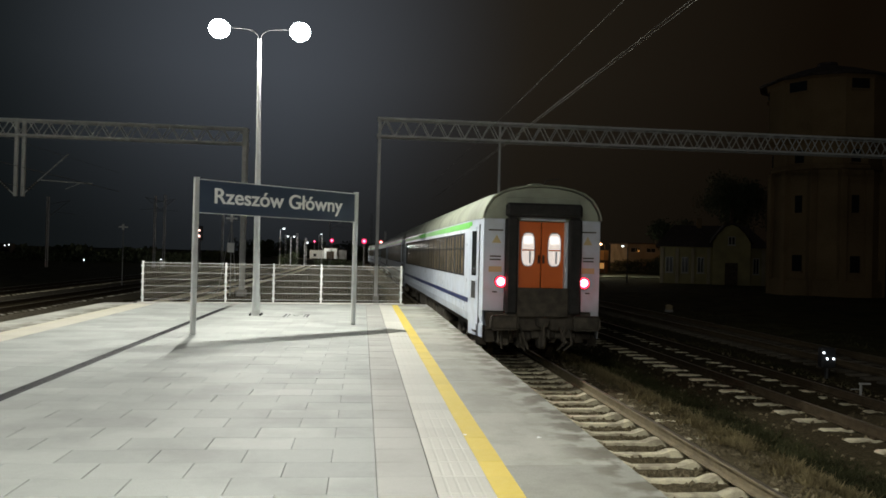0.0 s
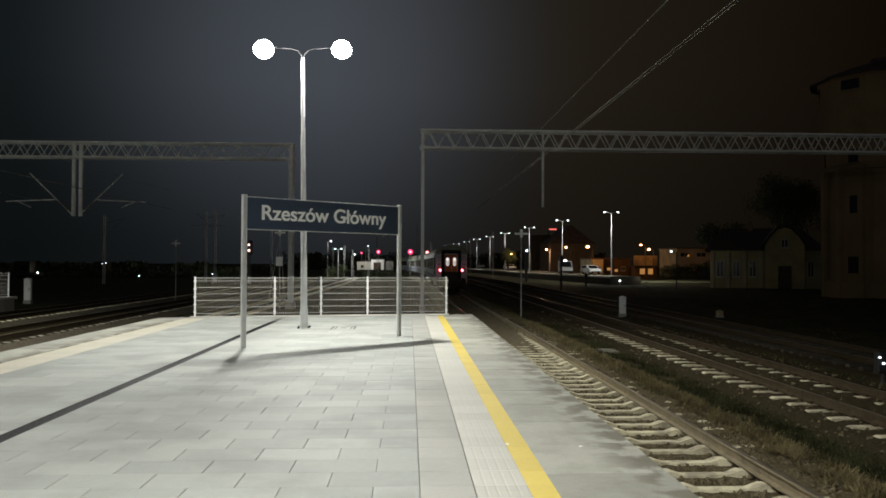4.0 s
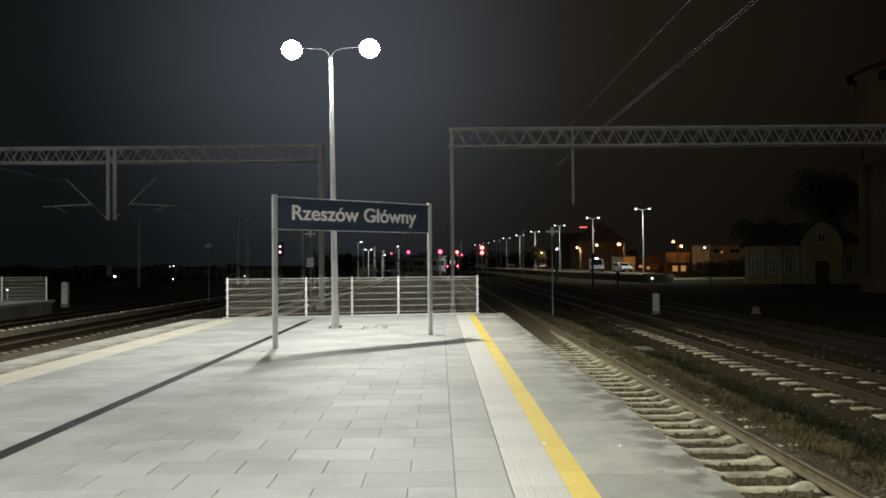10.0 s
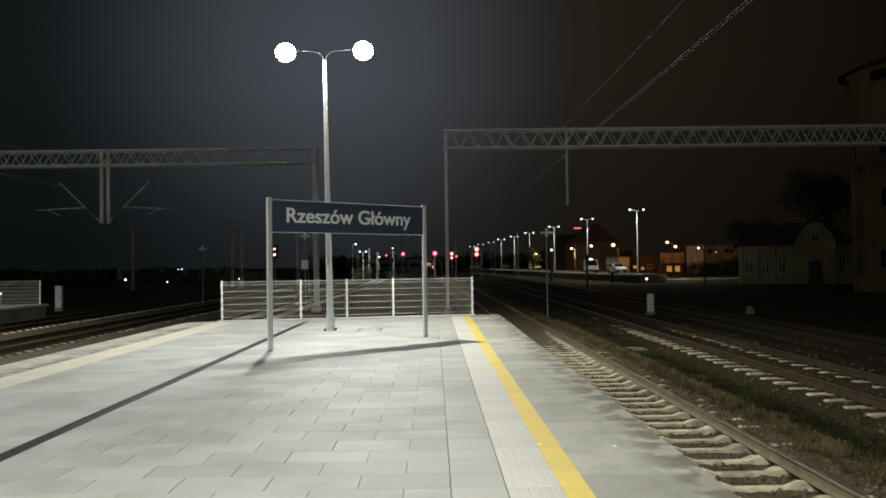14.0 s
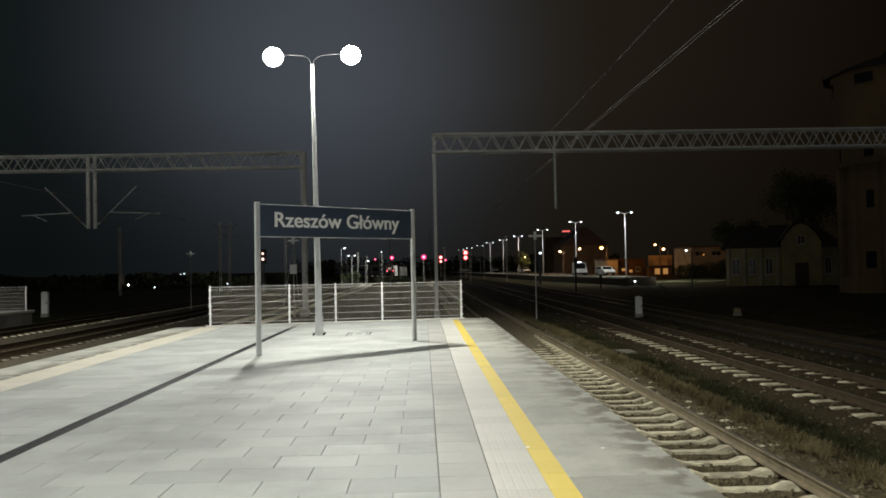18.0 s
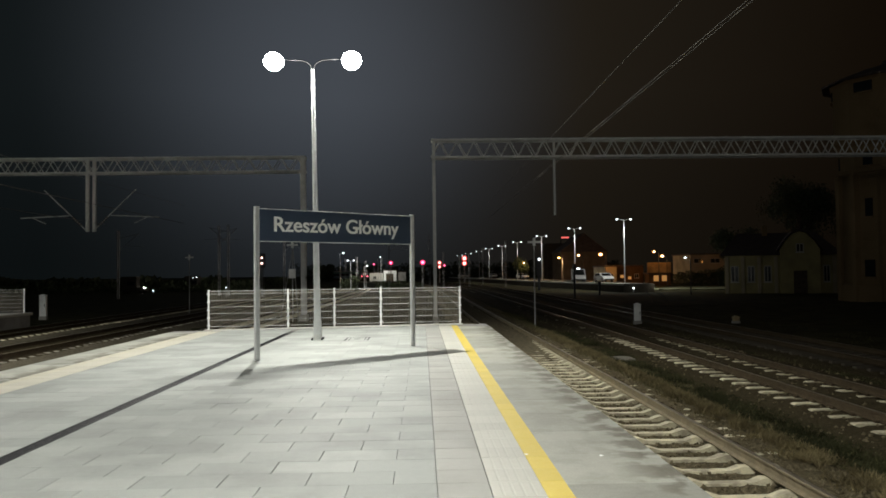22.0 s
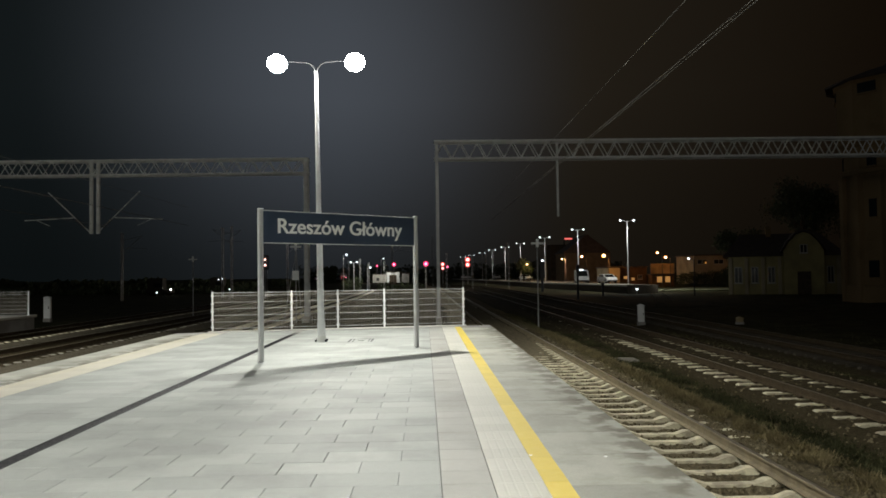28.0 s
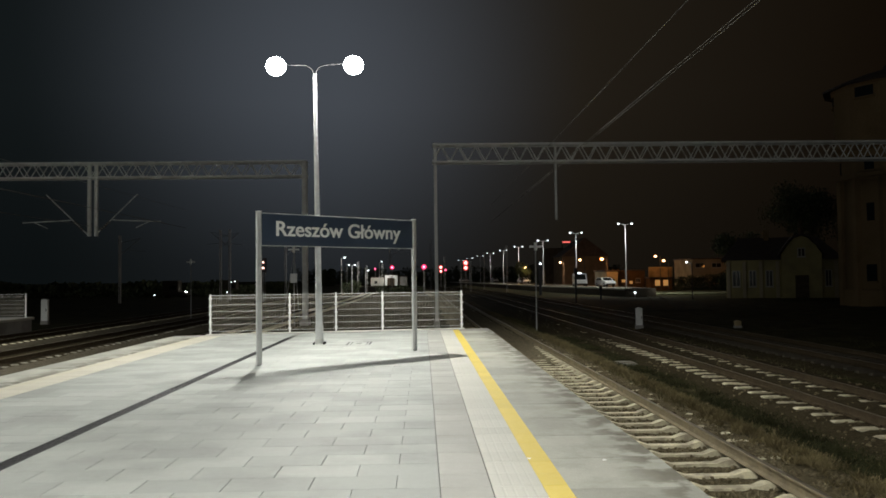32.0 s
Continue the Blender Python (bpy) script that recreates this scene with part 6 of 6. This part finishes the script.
def vehicle(label, category, prof, cabin, width, wheels, paint, lights=None, beacon=False):
    """A car with its nose to +x: body from a side profile, glasshouse, wheels with tyre and rim."""
    root = thing(category.replace(" ", "_"), label, category, "parked vehicles")
    bm = bmesh.new()
    extrude_poly(bm, prof, -width / 2, width / 2)
    bmesh.ops.bevel(bm, geom=list(bm.edges), offset=0.07, segments=2, affect="EDGES")
    part("body", bm, paint, root, smooth=True)
    for s in (-1, 1):
        bm = bmesh.new()
        y = s * (width / 2 + 0.004)
        extrude_poly(bm, cabin, min(y, y - s * 0.03), max(y, y - s * 0.03))
        part("side_window", bm, M_WINDOW, root)
    xs = [p[0] for p in prof]
    (xf, zf), (xt, zt) = cabin[1], cabin[2]
    (xr, zr), (xq, zq) = cabin[0], cabin[3]
    for (xa, za), (xb, zb), d, nm in (((xf, zf), (xt, zt), 0.22, "windscreen"), ((xr, zr), (xq, zq), -0.2, "rear_window")):
        bm = bmesh.new()
        bm.faces.new([bm.verts.new(p) for p in ((xa + d, -width * 0.42, za), (xa + d, width * 0.42, za), (xb + d, width * 0.38, zb), (xb + d, -width * 0.38, zb))])
        part(nm, bm, M_WINDOW, root)
    for x in wheels:
        for s in (-1, 1):
            bm = bmesh.new()
            tube(bm, (x, s * (width / 2 - 0.2), 0.32), (x, s * (width / 2 + 0.01), 0.32), 0.32, n=18)
            tyre = part("wheel", bm, M_RUBBER, root, smooth=True)
            bm = bmesh.new()
            tube(bm, (x, s * (width / 2 - 0.01), 0.32), (x, s * (width / 2 + 0.02), 0.32), 0.19, n=14)
            part("rim", bm, M_GALV, tyre)
    for s in (-1, 1):
        for x, mat, nm in ((max(xs), M_CABINET, "headlight"), (min(xs), M_TILE, "rear_light")):
            bm = bmesh.new()
            box(bm, x - 0.04, x + 0.03, s * width * 0.36 - 0.16, s * width * 0.36 + 0.16, 0.62, 0.82, 0.03)
            part(nm, bm, lights if lights and nm == "rear_light" else mat, root)
    for x in (max(xs), min(xs)):
        bm = bmesh.new()
        box(bm, x - 0.1, x + 0.06, -width * 0.46, width * 0.46, 0.3, 0.52, 0.04)
        part("bumper", bm, M_RUBBER, root)
    if beacon:
        bm = bmesh.new()
        box(bm, -0.2, 0.2, -0.25, 0.25, prof[-1][1] + 0.02, prof[-1][1] + 0.2, 0.04)
        part("roof_lamp", bm, M_FARBOWL, root, "lit white roof lamp")
    return root


van_prof = [(-2.5, 0.35), (2.5, 0.35), (2.5, 0.95), (1.7, 1.2), (1.0, 2.1), (-2.4, 2.15), (-2.5, 2.1)]
van_cab = [(0.2, 1.15), (1.66, 1.15), (0.98, 2.0), (0.2, 2.0)]
car_prof = [(-2.1, 0.3), (2.1, 0.3), (2.1, 0.75), (1.1, 0.95), (0.4, 1.45), (-1.2, 1.48), (-2.0, 0.98)]
car_cab = [(-1.6, 0.98), (0.9, 0.98), (0.35, 1.38), (-1.1, 1.38)]
van = vehicle("white van with a lit roof lamp parked on the platform", "van", van_prof, van_cab, 1.95, (-1.6, 1.6), M_CARWHITE, beacon=True)
van.matrix_basis = pose(25.9, 126.0, 0.0, 0, 0, -96)
car = vehicle("white car parked on the far platform", "car", car_prof, car_cab, 1.8, (-1.3, 1.3), M_CARWHITE)
car.matrix_basis = pose(29.05, 121.5, 0.0, 0, 0, -80)
for x, y, a in ((24.5, 262, -80), (17.0, 318, 5), (27.0, 205, -70)):
    copy_thing(car, pose(x, y, 0.0, 0, 0, a))["label"] = "pale car parked far along the platform"

# slow rail vehicles with lights far across the yard


def rail_trolley(label, lights):
    root = thing("rail_trolley", label, "rail vehicle", "rail trolleys")
    bm = bmesh.new()
    box(bm, -2.2, 2.0, -1.0, 1.0, 0.45, 1.0, 0.05)
    part("chassis", bm, M_UNDER, root)
    bm = bmesh.new()
    box(bm, -2.0, 0.6, -0.95, 0.95, 1.0, 2.9, 0.08)
    cabp = part("cab", bm, M_UNDER, root)
    bm = bmesh.new()
    box(bm, -0.9, 0.3, -0.97, -0.94, 1.4, 2.05, 0.02)
    part("window", bm, M_WINDOW, cabp)
    for x, z, rad, mat in lights:
        bm = bmesh.new()
        ball(bm, (x, -0.97, z), rad, 0.8, 10, 7)
        part("headlight", bm, mat, root, "bright white headlight")
    for x in (-1.4, 1.3):
        for s in (-0.75, 0.75):
            bm = bmesh.new()
            tube(bm, (x, s - 0.05, 0.33), (x, s + 0.05, 0.33), 0.33, n=14)
            part("wheel", bm, M_RUST, root)
    return root


trolley = rail_trolley("small dark rail vehicle with one bright headlight", ((1.9, 1.0, 0.125, M_BOWL),))
tram = rail_trolley("small dark rail vehicle with two pale lights", ((-0.35, 2.53, 0.08, M_FARBOWL), (0.35, 2.63, 0.11, M_FARBOWL)))

# white flakes on the paving, shaped for the lens ghosts of the two lamps
for x, y, a in ((1.63, 6.69, 20), (0.97, 6.8, 70)):
    bm = bmesh.new()
    vs = [bm.verts.new(p) for p in ((-0.02, -0.012, 0.001), (0.018, -0.015, 0.004), (0.022, 0.013, 0.001), (0.0, 0.016, 0.012), (-0.017, 0.012, 0.002))]
    bm.faces.new(vs)
    ghost = solid("paper_scrap", bm, M_LETTER, "tiny white flake in place of a lamp's lens ghost", "litter", group="paper scraps")
    ghost.matrix_basis = pose(x, y, 0.006, 0, 0, a)


# ---- things that move ----
def motions():
    for i, c in enumerate(COACHES):
        rows = []
        for t, y in TAIL:
            ya = y + i * (COACH_L + 1.0)
            yb = ya + COACH_L
            xa, xb = on_track(ya), on_track(yb)
            rows.append((t, pose(xa, ya, RAIL, 0, 0, -math.degrees(math.atan2(xb - xa, yb - ya)))))
        walk(c, rows)
    walk(tram, [(t, pose(x, 150, GROUND)) for t, x in ((0.0, -65.3), (2.0, -61.2), (6.0, -55.9), (9.0, -52.7), (13.0, -49.8), (17.0, -47.0), (23.0, -43.0), (30.0, -38.0), (32.0, -36.6))])
    walk(trolley, [(t, pose(x - 1.9, 130, GROUND)) for t, x in ((0.0, -65.5), (6.0, -58.8), (9.0, -55.4), (13.0, -52.3), (19.0, -48.35), (23.0, -45.5), (28.0, -42.4), (32.0, -39.5))])


motions()
